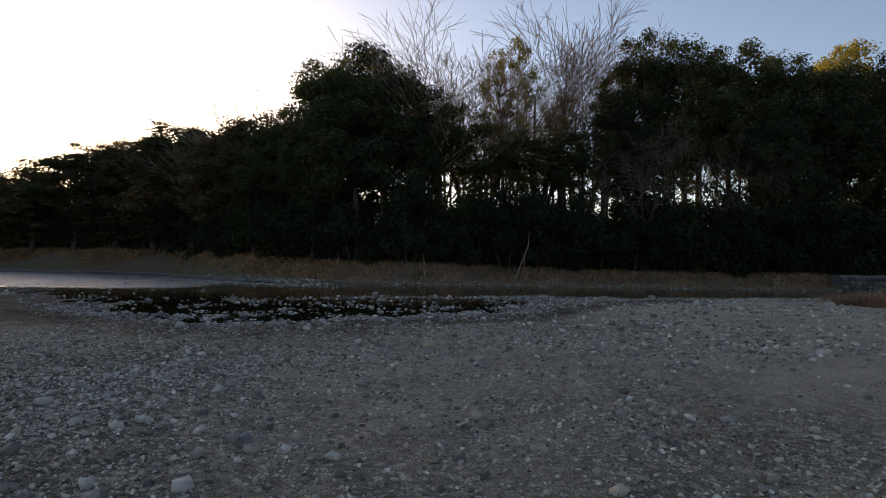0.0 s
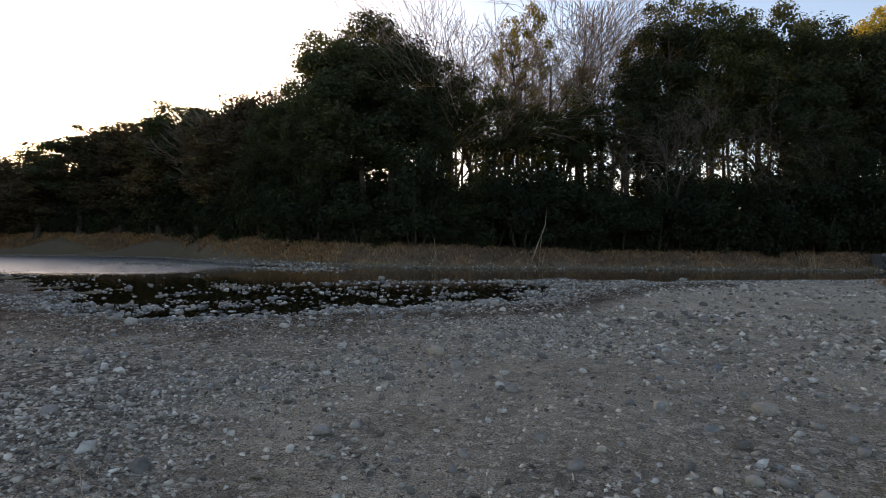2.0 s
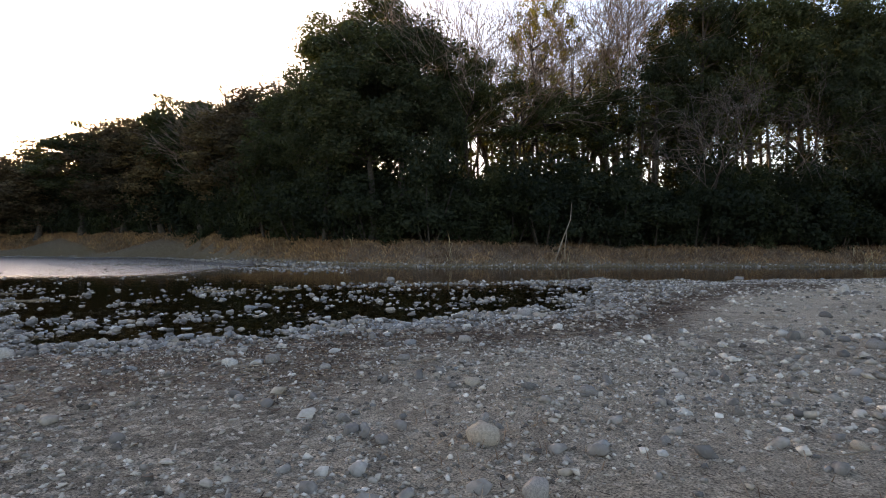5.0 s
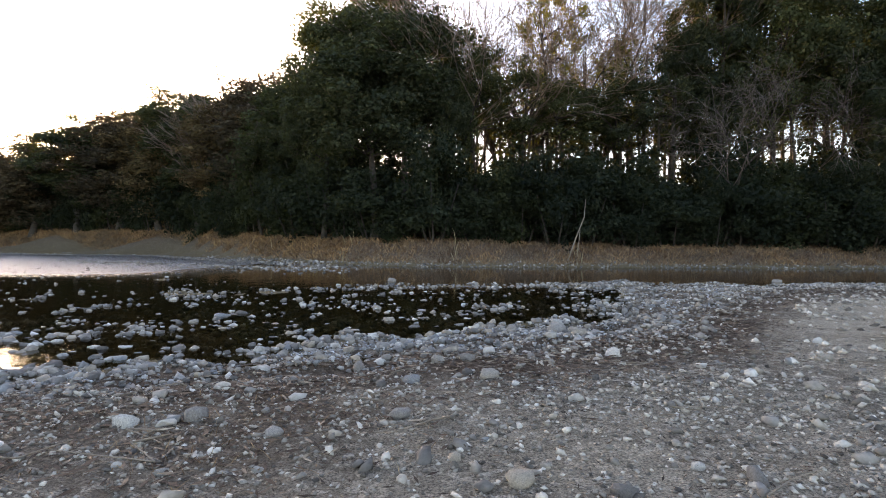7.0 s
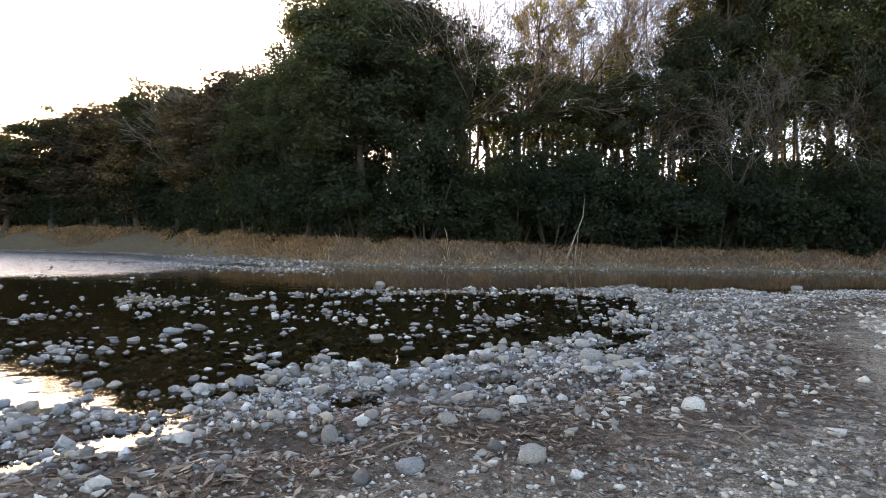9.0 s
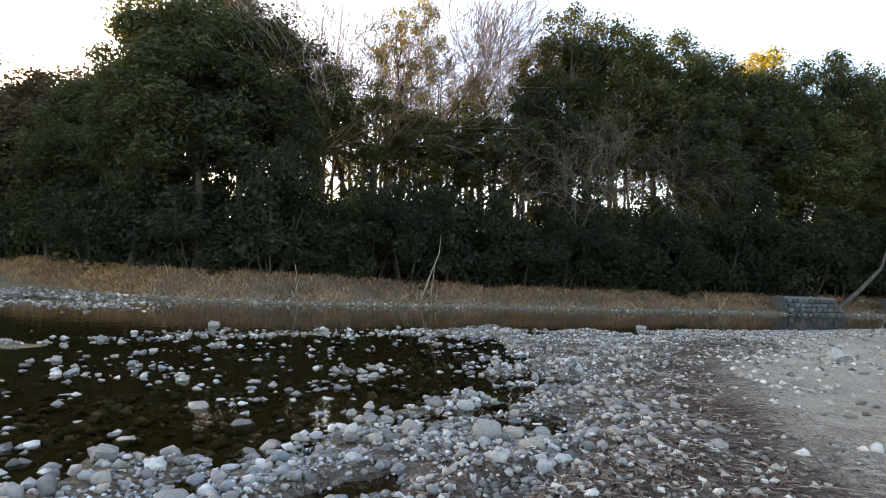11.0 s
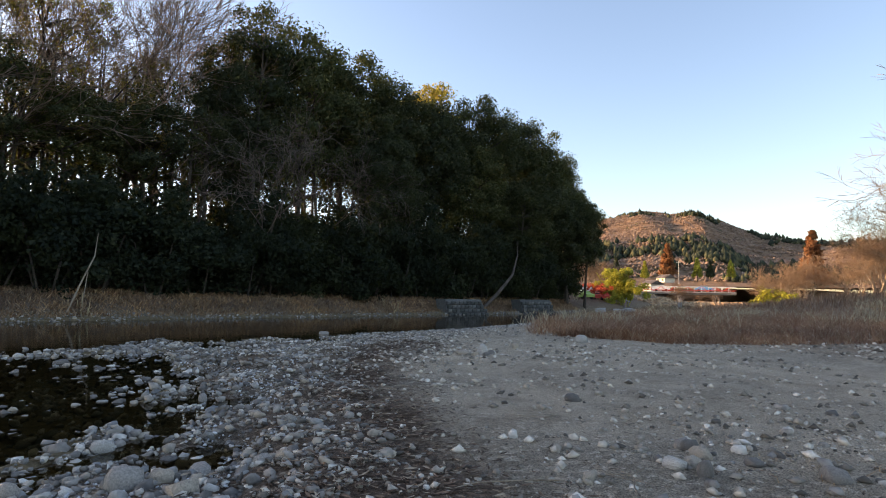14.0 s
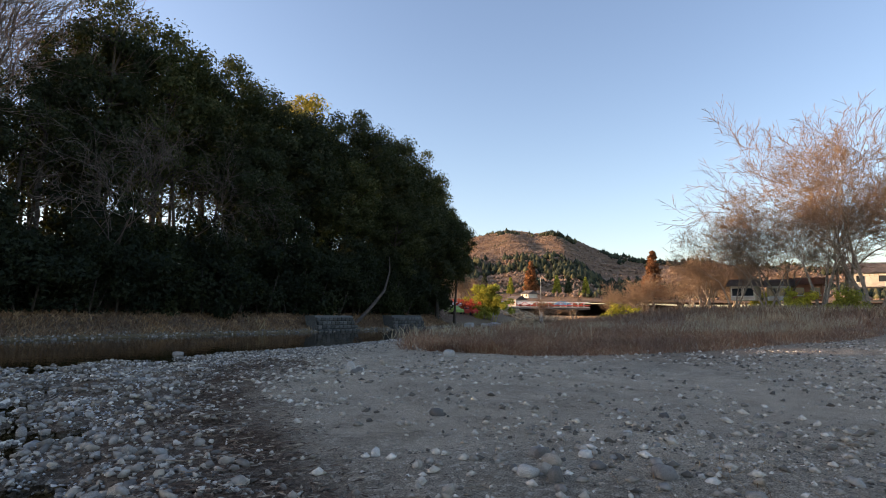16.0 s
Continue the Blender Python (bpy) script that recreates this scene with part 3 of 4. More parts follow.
lx = rng.uniform(-14, 12, 52000)
lxy = np.stack([lx, litter(lx) + 0.45 - 0.4 * smooth01(1, -2, lx) + rng.normal(0, 0.85, 52000) * (1 + 0.5 * smooth01(1, -2, lx))], -1)
lxy = lxy[wavy(lxy[:, 0], lxy[:, 1], 1.4, 6) > rng.uniform(-1.2, 0.6, len(lxy))]
flakes("leaf_litter", lxy, 0.005 + 0.011 * rng.uniform(0, 1, len(lxy)) ** 2, M_LITTER, "brown dead leaves and stalks washed up in a band", "leaf litter", 5.5)
nxy = np.stack([rng.uniform(-8, 10, 24000), rng.uniform(2, 17, 24000)], -1)
nxy = nxy[wavy(nxy[:, 0], nxy[:, 1], 2.0, 5) > rng.uniform(-0.6, 1.1, len(nxy))]
flakes("strewn_straw", nxy, rng.uniform(0.003, 0.007, len(nxy)), M_LITTER, "dry straw strewn over the gravel", "straw", 8.0)


# ---- limbs and trees ----
def tubes(segs, sides):
    """Tapered prisms for rows of start, end, and two radii."""
    segs = np.asarray(segs, float)
    a, b, ra, rb = segs[:, :3], segs[:, 3:6], segs[:, 6], segs[:, 7]
    d = b - a
    d /= np.linalg.norm(d, axis=1)[:, None] + 1e-9
    ref = np.where(np.abs(d[:, [2]]) > 0.9, np.array([[1.0, 0, 0]]), np.array([[0, 0, 1.0]]))
    u = np.cross(d, ref)
    u /= np.linalg.norm(u, axis=1)[:, None]
    v = np.cross(d, u)
    ang = np.arange(sides) * 2 * np.pi / sides
    ring = u[:, None] * np.cos(ang)[None, :, None] + v[:, None] * np.sin(ang)[None, :, None]
    p = np.concatenate([a[:, None] + ring * ra[:, None, None], b[:, None] + ring * rb[:, None, None]], 1)
    k = np.arange(sides)
    q = np.stack([k, (k + 1) % sides, (k + 1) % sides + sides, k + sides], -1)
    return p.reshape(-1, 3), (q[None] + (np.arange(len(segs)) * 2 * sides)[:, None, None]).reshape(-1, 4)


def branching(seed, height, trunk_r, spread=0.42, levels=5, first=0.3, up=0.1, wiggle=0.06, shrink=0.74, stems=1, finest=0.011, droop=0.0, fork=0.3):
    """Thick limbs and fine twigs of a bare tree that forks upwards like a fan, as two lists of segments."""
    r = np.random.default_rng(seed)
    limbs, twigs = [], []

    def grow(p, d, length, radius, level):
        steps = 4 if level < 2 else (3 if level < levels else 2)
        for i in range(steps):
            d = d + r.normal(0, wiggle, 3) + (0, 0, up * 0.3 - (droop if level >= levels - 1 else 0.0))
            d = d / np.linalg.norm(d)
            q = p + d * length / steps
            r2 = max(radius * 0.88, finest * 0.8)
            (limbs if radius > 0.04 else twigs).append((*p, *q, radius, r2))
            p, radius = q, r2
            if level < levels and (i >= 1 or level > 0):
                for _ in range(2 if i == steps - 1 else (1 if r.uniform() < fork + 0.4 else 0)):
                    side = r.normal(0, 1, 3)
                    side -= d * (side @ d)
                    side /= np.linalg.norm(side)
                    nd = d + side * spread * r.uniform(0.6, 1.4)
                    grow(p, nd / np.linalg.norm(nd), length * shrink * r.uniform(0.7, 1.1), max(radius * 0.6, finest), level + 1)

    for s in range(stems):
        a = 6.28 * (s + r.uniform(0, 0.5)) / stems
        tilt = 0.0 if stems == 1 else r.uniform(0.1, 0.3)
        grow(np.array([0.3 * math.cos(a) * (stems > 1), 0.3 * math.sin(a) * (stems > 1), -0.3]), np.array([math.cos(a) * tilt, math.sin(a) * tilt, 1.0]), height * first, trunk_r * r.uniform(0.7, 1.0), 0)
    return limbs, twigs


def bare_meshes(seed, height, trunk_r, bark, twig_mat, **kw):
    limbs, twigs = branching(seed, height, trunk_r, **kw)
    top = max(s[5] for s in twigs)
    k = height / top
    limbs, twigs = np.array(limbs), np.array(twigs)
    limbs[:, :6] *= k
    twigs[:, :6] *= k
    return mesh_of("trunk", *tubes(limbs, 7), bark, True), mesh_of("branchwork", *tubes(twigs, 3), twig_mat)


def bare_tree(x, y, meshes, label, scale=1.0, turn=0.0, z=None, group="", wide=1.0):
    t = thing("bare_tree", label, "tree", pose(x, y, float(land(x, y)) if z is None else z, 0, 0, turn) @ Matrix.Diagonal((scale * wide, scale * wide, scale, 1)), group)
    part("trunk", meshes[0], t)
    part("branchwork", meshes[1], t)
    return t


def leaf_cloud(centres, radii, per, size, seed, flat=0.85, shell=0.35, up=0.35, jitter=0.4):
    """Leaf sprays round clump centres, thickest on the upper skin of each clump."""
    r = np.random.default_rng(seed)
    c = np.repeat(centres, per, 0)
    rad = np.repeat(radii, per)
    n = len(c)
    d = r.normal(size=(n, 3)) + (0, 0, up)
    d /= np.linalg.norm(d, axis=1)[:, None]
    p = c + d * (rad * (shell + (1 - shell) * r.uniform(0, 1.15, n)))[:, None] * (1, 1, flat)
    nrm = d + r.normal(0, jitter, (n, 3))
    nrm /= np.linalg.norm(nrm, axis=1)[:, None]
    u = np.cross(nrm, r.normal(size=(n, 3)))
    u /= np.linalg.norm(u, axis=1)[:, None] + 1e-9
    v = np.cross(nrm, u)
    s = (size * r.uniform(0.55, 1.3, n))[:, None]
    q = np.stack([p - u * s, p + u * s * 0.6 - v * s * 0.62, p + u * s * 0.6 + v * s * 0.62], 1)
    return q.reshape(-1, 3), (np.arange(n) * 3)[:, None] + [0, 1, 2]


def crown_mesh(seed, mat, clumps=60, per=170, size=0.2, bottom=0.36, name="crown", small=1.0, rough=0.16, fill=(0.5, 0.95)):
    """A crown for a tree 5 in radius and 22 high: clumps of leaves on the boughs of an uneven dome."""
    r = np.random.default_rng(seed)
    d = r.normal(size=(clumps, 3)) + (0, 0, 0.12)
    d /= np.linalg.norm(d, axis=1)[:, None]
    mid, half = (1 + bottom) / 2, (1 - bottom) / 2
    k = r.uniform(*fill, clumps) * (1 + rough * np.sin(d[:, 0] * 4 + seed) * np.cos(d[:, 2] * 3 + seed))
    c = d * k[:, None]
    c[:, :2] *= 1 + 0.1 * c[:, [2]]
    rad = r.uniform(0.17, 0.36, clumps) * small
    c = c * (5.0, 5.0, half * 22.0) + (0, 0, mid * 22.0)
    v, f = leaf_cloud(c, rad * 5.0, per, size, seed + 1)
    k = np.array([5.0 / np.percentile(np.abs(v[:, 0]), 98), 5.0 / np.percentile(np.abs(v[:, 1]), 98), 22.0 / np.percentile(v[:, 2], 99.5)])
    return mesh_of(name, v * k, f, mat), c * k


def tree_trunk(seed, height, radius, reach, mat=None, centres=None):
    r = np.random.default_rng(seed)
    segs = []
    p, d = np.array([0, 0, -0.4]), np.array([r.normal(0, 0.03), r.normal(0, 0.03), 1.0])
    spine = []
    for i in range(8):
        d = d + r.normal(0, 0.05, 3) * (1, 1, 0)
        d /= np.linalg.norm(d)
        q = p + d * height * 0.86 / 8
        a, b = radius * (1 - i / 9.5) ** 0.8, radius * (1 - (i + 1) / 9.5) ** 0.8
        segs.append((*p, *q, a * (1.35 if i == 0 else 1), b))
        spine.append(q)
        p = q
    pick = r.choice(len(centres), min(26, len(centres)), replace=False) if centres is not None else []
    for k in pick:
        c = centres[k]
        want = max(0.3, (c[2] - reach * r.uniform(0.2, 0.5)) / height)
        s = spine[int(np.clip(want * 9, 1, 7))]
        m = (s + c) / 2 + r.normal(0, 0.25, 3)
        segs.append((*s, *m, radius * 0.34, radius * 0.2))
        segs.append((*m, *c, radius * 0.2, radius * 0.06))
    return mesh_of("trunk", *tubes(segs, 7), mat or M_BARK, True)


SPARSE, scc = crown_mesh(195, M_LEAF, clumps=80, per=200, size=0.15, bottom=0.5, small=0.95)
HIGH_CROWN, hcc = crown_mesh(197, M_LEAF, clumps=135, per=250, size=0.165, bottom=0.31)
CROWNS = []
for k in range(6):
    cm, cc = crown_mesh(100 + 7 * k, M_LEAF, clumps=135, per=270, size=0.165, bottom=(0.24, 0.3, 0.34, 0.26, 0.3, 0.22)[k])
    CROWNS.append((cm, tree_trunk(200 + k, 22.0, 0.36, 6.0, None, cc)))
SHRUBS = []
for k in range(4):
    r_ = np.random.default_rng(300 + k)
    d_ = r_.normal(size=(26, 3))
    d_ /= np.linalg.norm(d_, axis=1)[:, None]
    c_ = d_ * r_.uniform(0.4, 1.05, (26, 1)) * (2.8, 2.2, 3.0) + (0, 0, 3.1)
    v_, f_ = leaf_cloud(c_, r_.uniform(0.7, 1.35, 26), 310, 0.14, 310 + k, up=0.0, jitter=0.7)
    stems = [(0.25 * math.cos(a), 0.25 * math.sin(a), -0.3, 1.6 * math.cos(a), 1.6 * math.sin(a), 3.4, 0.08, 0.03) for a in np.arange(5) * 1.26 + k]
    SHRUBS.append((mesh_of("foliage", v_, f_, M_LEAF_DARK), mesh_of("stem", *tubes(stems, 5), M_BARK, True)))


def evergreen(x, y, top, radius, k, label="tall dark evergreen tree with a dense rounded crown", crown=None, turn=None):
    z = float(land(x, y))
    t = thing("evergreen_tree", label, "tree", pose(x, y, z, 0, 0, rng.uniform(0, 360) if turn is None else turn), "riverside trees")
    s = (top - z) / 22.0
    m = Matrix.Diagonal((radius / 5.0, radius / 5.0, s, 1))
    part("crown", crown or CROWNS[k % 6][0], t, "", m)
    part("trunk", CROWNS[k % 6][1], t, "", m)
    return t


def shrub(x, y, scale, k, high=1.0):
    t = thing("shrub", "dense dark green shrub at the foot of the trees", "shrub", pose(x, y, float(land(x, y)) - 0.5, 0, 0, rng.uniform(0, 360)) @ Matrix.Diagonal((scale, scale, scale * high, 1)), "undergrowth below the trees")
    part("foliage", SHRUBS[k % 4][0], t)
    part("stem", SHRUBS[k % 4][1], t)


for k, (x, y, top, r) in enumerate([(-10.4, 57.5, 22.6, 4.8), (-5.6, 57, 23.2, 4.8), (-8, 54.6, 18.5, 5.0), (-13.0, 58, 18, 3.4), (-2.0, 57, 17.0, 2.6),
                                    (20.5, 58, 25.3, 3.6), (25.2, 58, 25.2, 4.4), (30.5, 58.5, 24.6, 4.6), (36, 59, 24.2, 4.6), (41, 57.5, 22.5, 4.6), (49, 57.5, 24.8, 4.8), (54.5, 57, 23.6, 4.6), (60, 57, 22.2, 4.4), (65, 57, 20.6, 3.4), (68.2, 55, 15.0, 2.6), (45, 55.5, 18, 4.0), (57, 54.5, 16.5, 4.0), (63, 54.5, 14.5, 3.6),
                                    (33, 55, 17.5, 3.4), (40.5, 62, 19, 4.2), (21, 62, 17, 3.4), (52, 53.8, 14, 3.6)]):
    evergreen(x, y, top, r, k, crown=HIGH_CROWN if 20 < x < 38 and 56 < y < 60 else None)
DARK_CROWN, dcc = crown_mesh(170, M_LEAF_BROWN, clumps=150, per=200, size=0.2, bottom=0.06, small=1.1, fill=(0.25, 0.95))
for k, (x, y, top, r) in enumerate([(-18, 64, 17.0, 4.5), (-23.5, 71, 19.0, 5), (-29, 76, 18.5, 5), (-36, 80.5, 20.5, 5.2), (-43.5, 84.5, 20.7, 5.2), (-51, 87, 19.6, 5.4), (-58, 88, 18.6, 5.4), (-66, 89.5, 16.4, 5.5), (-74, 91, 14.2, 5.5), (-83, 95, 13.5, 6), (-93, 100, 13.5, 6), (-104, 104, 15, 6), (-116, 110, 15, 7)]):
    evergreen(x, y + 2, top + (1.4 if k < 3 else 0.4), r * 1.2, k, "dark mixed tree on the wooded bank", DARK_CROWN if k % 3 else None)
    if k < 6:
        evergreen(x - 3.5, y + 9, top + 0.4, r * 1.2, k + 2, "dark mixed tree on the wooded bank", DARK_CROWN)
YELLOW_CROWN, ycc = crown_mesh(180, M_LEAF_YELLOW, clumps=60, per=160, size=0.19, bottom=0.5)
evergreen(45, 63, 26.6, 4.2, 1, "tall tree with sunlit yellowing leaves at its top", YELLOW_CROWN)
IVY_CROWN, icc = crown_mesh(190, M_LEAF_OLIVE, clumps=90, per=110, size=0.15, bottom=0.35, small=0.75)
evergreen(7.2, 60, 25.6, 2.9, 3, "slender tree thinly hung with yellow green leaves", IVY_CROWN)
evergreen(13.0, 61, 20.5, 2.4, 4, "slender tree thinly hung with yellow green leaves", IVY_CROWN)
for k, (x, y, top, r) in enumerate([(0.3, 57, 18.5, 3.0), (4.0, 58, 17.0, 3.4), (8.5, 58, 15.5, 3.4), (12.5, 57.5, 16.0, 3.2), (16.5, 57.5, 18, 3.0), (2.2, 62, 14.5, 3.2), (6.8, 63, 14, 3.4), (10.8, 62, 14.5, 3.2), (14.8, 63, 14.5, 3.2), (19, 62, 14, 3.0), (28, 62, 15, 3.4)]):
    evergreen(x, y, top, r, k, "dark evergreen tree with a thin crown and sky between its leaves", SPARSE)
k = 0
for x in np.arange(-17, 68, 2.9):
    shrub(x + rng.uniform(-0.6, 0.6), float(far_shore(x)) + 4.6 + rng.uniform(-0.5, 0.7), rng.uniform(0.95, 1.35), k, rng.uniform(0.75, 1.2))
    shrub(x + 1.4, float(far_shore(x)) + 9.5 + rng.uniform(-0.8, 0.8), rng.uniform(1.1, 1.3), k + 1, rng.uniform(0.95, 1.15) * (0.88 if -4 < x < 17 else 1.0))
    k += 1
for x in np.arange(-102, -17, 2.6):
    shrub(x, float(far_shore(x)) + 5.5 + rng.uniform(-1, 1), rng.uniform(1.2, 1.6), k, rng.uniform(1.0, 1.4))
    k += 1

TALL_BARE = [bare_meshes(400 + k, 26.0, 0.24, M_BARK, M_TWIGS, spread=0.5, levels=5, first=0.29, up=0.05, stems=4, shrink=0.73, finest=0.018, fork=0.3) for k in range(2)]
for x, y, s, turn, k in [(3.5, 61, 0.95, 10, 0), (10.5, 62, 1.06, 100, 1), (15.5, 62, 0.98, 200, 0), (-0.5, 61, 0.84, 300, 1)]:
    bare_tree(x, y, TALL_BARE[k], "tall bare tree with fine spreading twigs", s, turn, group="bare riverside trees", wide=1.3)
FAR_BARE = [bare_meshes(420 + k, 26.0, 0.24, M_BARK, M_TWIGS, spread=0.42, levels=4, first=0.34, up=0.08, stems=4, shrink=0.74, finest=0.035, fork=0.4) for k in range(2)]
for x, y, s, turn, k in [(-22, 78, 0.76, 30, 1), (-25, 78, 0.8, 90, 0), (-28.5, 79, 0.8, 150, 1), (-32, 81, 0.74, 260, 0)]:
    bare_tree(x, y, FAR_BARE[k], "tall bare tree behind the wooded bank", s, turn, group="bare riverside trees", wide=1.3)
BROWN_BARE = bare_meshes(431, 16.0, 0.2, M_BARK, M_GREY_TWIGS, spread=0.8, levels=5, first=0.33, up=0.0, wiggle=0.1, stems=2, droop=0.08, finest=0.014)
for x, y, s, turn in [(20.5, 54.6, 1.0, 0), (27.5, 54.6, 0.9, 120), (-17.5, 68, 1.0, 60)]:
    bare_tree(x, y, BROWN_BARE, "leafless brown tree with drooping tangled twigs", s, turn, group="tangled bare trees")

# thin trunks that stand against the light
POLE = mesh_of("trunk", *tubes([(0, 0, -0.3, 0.1, 0, 6, 0.15, 0.13), (0.1, 0, 6, 0.0, 0.1, 12, 0.13, 0.1), (0, 0.1, 12, 0.15, 0, 17, 0.1, 0.04), (0.05, 0.05, 9, 1.4, 0.3, 13, 0.05, 0.02), (0.05, 0.05, 11, -1.2, -0.3, 14.5, 0.05, 0.02)], 7), M_BARK, True)
for k in range(64):
    x = -4 + 46 * (k + rng.uniform(0, 0.9)) / 64
    y = rng.uniform(56.5, 66)
    tagged(new("tree_trunk", POLE), "slender dark trunk in the wood behind the bank", "tree", "slender trunks").matrix_basis = pose(x, y, float(land(x, y)), rng.normal(0, 2.5), rng.normal(0, 2.5), rng.uniform(0, 360)) @ Matrix.Diagonal((1, 1, rng.uniform(0.75, 1.0), 1))

# a broken pale branch and a leaning trunk at the bank
zb = float(land(6.9, 49.3))
tagged(new("dead_branch", mesh_of("dead_branch", *tubes([(6.6, 49.3, zb - 0.1, 7.2, 49.4, zb + 1.6, 0.06, 0.05), (7.2, 49.4, zb + 1.6, 7.8, 49.5, zb + 3.1, 0.05, 0.035), (7.8, 49.5, zb + 3.1, 7.9, 49.5, zb + 4.4, 0.035, 0.015), (7.5, 49.4, zb + 2.2, 7.3, 49.3, zb + 0.3, 0.03, 0.015)], 6), M_PALE_BARK, True)), "pale broken branch hanging down to the bank", "branch")
LX, LY = 41.0, 49.9
zl = float(land(LX, LY))
tagged(new("leaning_trunk", mesh_of("leaning_trunk", *tubes([(LX, LY, zl - 0.3, LX + 2.2, LY - 0.2, zl + 1.4, 0.2, 0.17), (LX + 2.2, LY - 0.2, zl + 1.4, LX + 4.4, LY - 0.3, zl + 3.3, 0.17, 0.13), (LX + 4.4, LY - 0.3, zl + 3.3, LX + 5.6, LY, zl + 5.4, 0.13, 0.07), (LX + 5.6, LY, zl + 5.4, LX + 5.9, LY + 0.3, zl + 7, 0.07, 0.03)], 8), M_GREY_BARK, True)), "grey trunk leaning out over the bank", "tree")

# ---- bank grass and reeds ----
bx = rng.uniform(-85, 64, 60000)
bxy = np.stack([bx, far_shore(bx) + 0.4 + (5.2 + 4.5 * smooth01(-12, -25, bx)) * rng.uniform(0, 1, 60000)], -1)
blades("bank_grass", bxy, rng.uniform(0.12, 0.42, 60000) * (1 + 0.5 * wavy(bxy[:, 0], bxy[:, 1], 2.2, 4)), np.full(60000, 0.028), M_GRASS, "low dry brown grass on the far bank", 0.9)
bx = rng.uniform(-90, -10, 42000)
bxy = np.stack([bx, far_shore(bx) + 0.8 + 10.5 * rng.uniform(0, 1, 42000)], -1)
blades("west_bank_grass", bxy, rng.uniform(0.2, 0.6, 42000) * (1 + 0.5 * wavy(bxy[:, 0], bxy[:, 1], 3.0, 2)), np.full(42000, 0.04), M_GRASS, "tall dry brown grass along the wooded bank", 0.8)
bx = rng.uniform(-70, 64, 1800)
bxy = np.stack([bx, far_shore(bx) + 0.3 + 4.0 * rng.uniform(0, 1, 1800) ** 2], -1)
keep = wavy(bxy[:, 0], bxy[:, 1] * 0, 3.0, 8) > 0.75
blades("bank_reeds", bxy[keep], rng.uniform(0.5, 1.5, keep.sum()), np.full(keep.sum(), 0.03), M_PALE_REED, "tufts of pale dry reed at the water", 0.3)


def reed_front(x):
    return np.interp(x, [18, 19.3, 22, 27, 35, 48, 110], [24.5, 20.8, 18.2, 15.1, 12, 8.5, -9])


rx = 18.3 + 62 * rng.uniform(0, 1, 56000) ** 1.5
rback = np.minimum(edge(rx) - 0.5, 42)
rxy = np.stack([rx, reed_front(rx) + (rback - reed_front(rx)) * rng.uniform(0, 1, 56000) ** 1.3], -1)
keep = (wavy(rxy[:, 0], rxy[:, 1], 4.0, 9) > -0.95) & (rxy[:, 0] > 19.6 + 1.35 * (rxy[:, 1] - 28) + np.abs(rng.normal(0, 2.2, 56000)) - 0.6)
blades("dry_reeds", rxy[keep], (rng.uniform(0.2, 0.62, 56000) * (1 + 0.35 * wavy(rxy[:, 0], rxy[:, 1], 3.0, 3)) * smooth01(-0.3, 2.0, rxy[:, 1] - reed_front(rx)))[keep] + 0.12, np.full(keep.sum(), 0.013), M_REED, "field of dry red brown reeds on the river plain", 0.85, "reeds")
rx = rng.uniform(25, 80, 11000)
rxy = np.stack([rx, reed_front(rx) + 3 + 15 * rng.uniform(0, 1, 11000)], -1)
keep = wavy(rxy[:, 0], rxy[:, 1], 6.0, 5) > 0.1
blades("pale_reeds", rxy[keep], rng.uniform(0.5, 1.15, keep.sum()), np.full(keep.sum(), 0.016), M_PALE_REED, "pale grey bare stalks among the reeds", 0.5, "reeds")
rx = rng.uniform(60, 150, 22000)
rxy = np.stack([rx, rng.uniform(-6, 75, 22000)], -1)
keep = (rxy[:, 1] < edge(rx) - 1) & (rxy[:, 1] > reed_front(rx))
blades("meadow_grass", rxy[keep], rng.uniform(0.3, 1.1, keep.sum()), np.full(keep.sum(), 0.05), M_GRASS, "sunlit dry meadow grass", 0.4)


# ---- retaining walls of coursed stone ----
def stone_wall(name, x0, x1, y, z0, z1, lean, label):
    w = thing(name, label, "wall", pose(x0, y, z0), kind="structure")
    L, H = x1 - x0, z1 - z0
    bm = bmesh.new()
    for a, b in ((0, L), ):
        vs = [bm.verts.new(p) for p in ((a, 0.14, -0.6), (b, 0.14, -0.6), (b - 0.3, lean + 0.14, H), (a + 0.3, lean + 0.14, H), (a, 1.3, -0.6), (b, 1.3, -0.6), (b - 0.3, lean + 1.3, H), (a + 0.3, lean + 1.3, H))]
        for q in ((0, 1, 2, 3), (5, 4, 7, 6), (3, 2, 6, 7), (1, 5, 6, 2), (4, 0, 3, 7)):
            bm.faces.new([vs[i] for i in q])
    me = bpy.data.meshes.new("backing")
    bm.to_mesh(me)
    bm.free()
    me.materials.append(M_CONCRETE)
    me.materials[0] = M_WALL
    part("backing", me, w)
    bw, bh = 0.52, 0.34
    me = box("block", (bw - 0.03, 0.3, bh - 0.03), (0, 0, 0), M_WALL, 0, 0.05)
    rows = int((H + 0.5) / bh)
    for j in range(rows):
        z = -0.4 + bh * (j + 0.5)
        s = max(0, z / H)
        n = int((L - 0.6 * s) / bw)
        for i in range(n):
            part("block", me, w, "", pose(0.3 * s + bw * (i + 0.5 + 0.25 * (j % 2)), 0.1 + lean * z / H + rng.uniform(-0.02, 0.02), z, rng.normal(0, 1), rng.normal(0, 1), rng.normal(0, 1)))
    return w


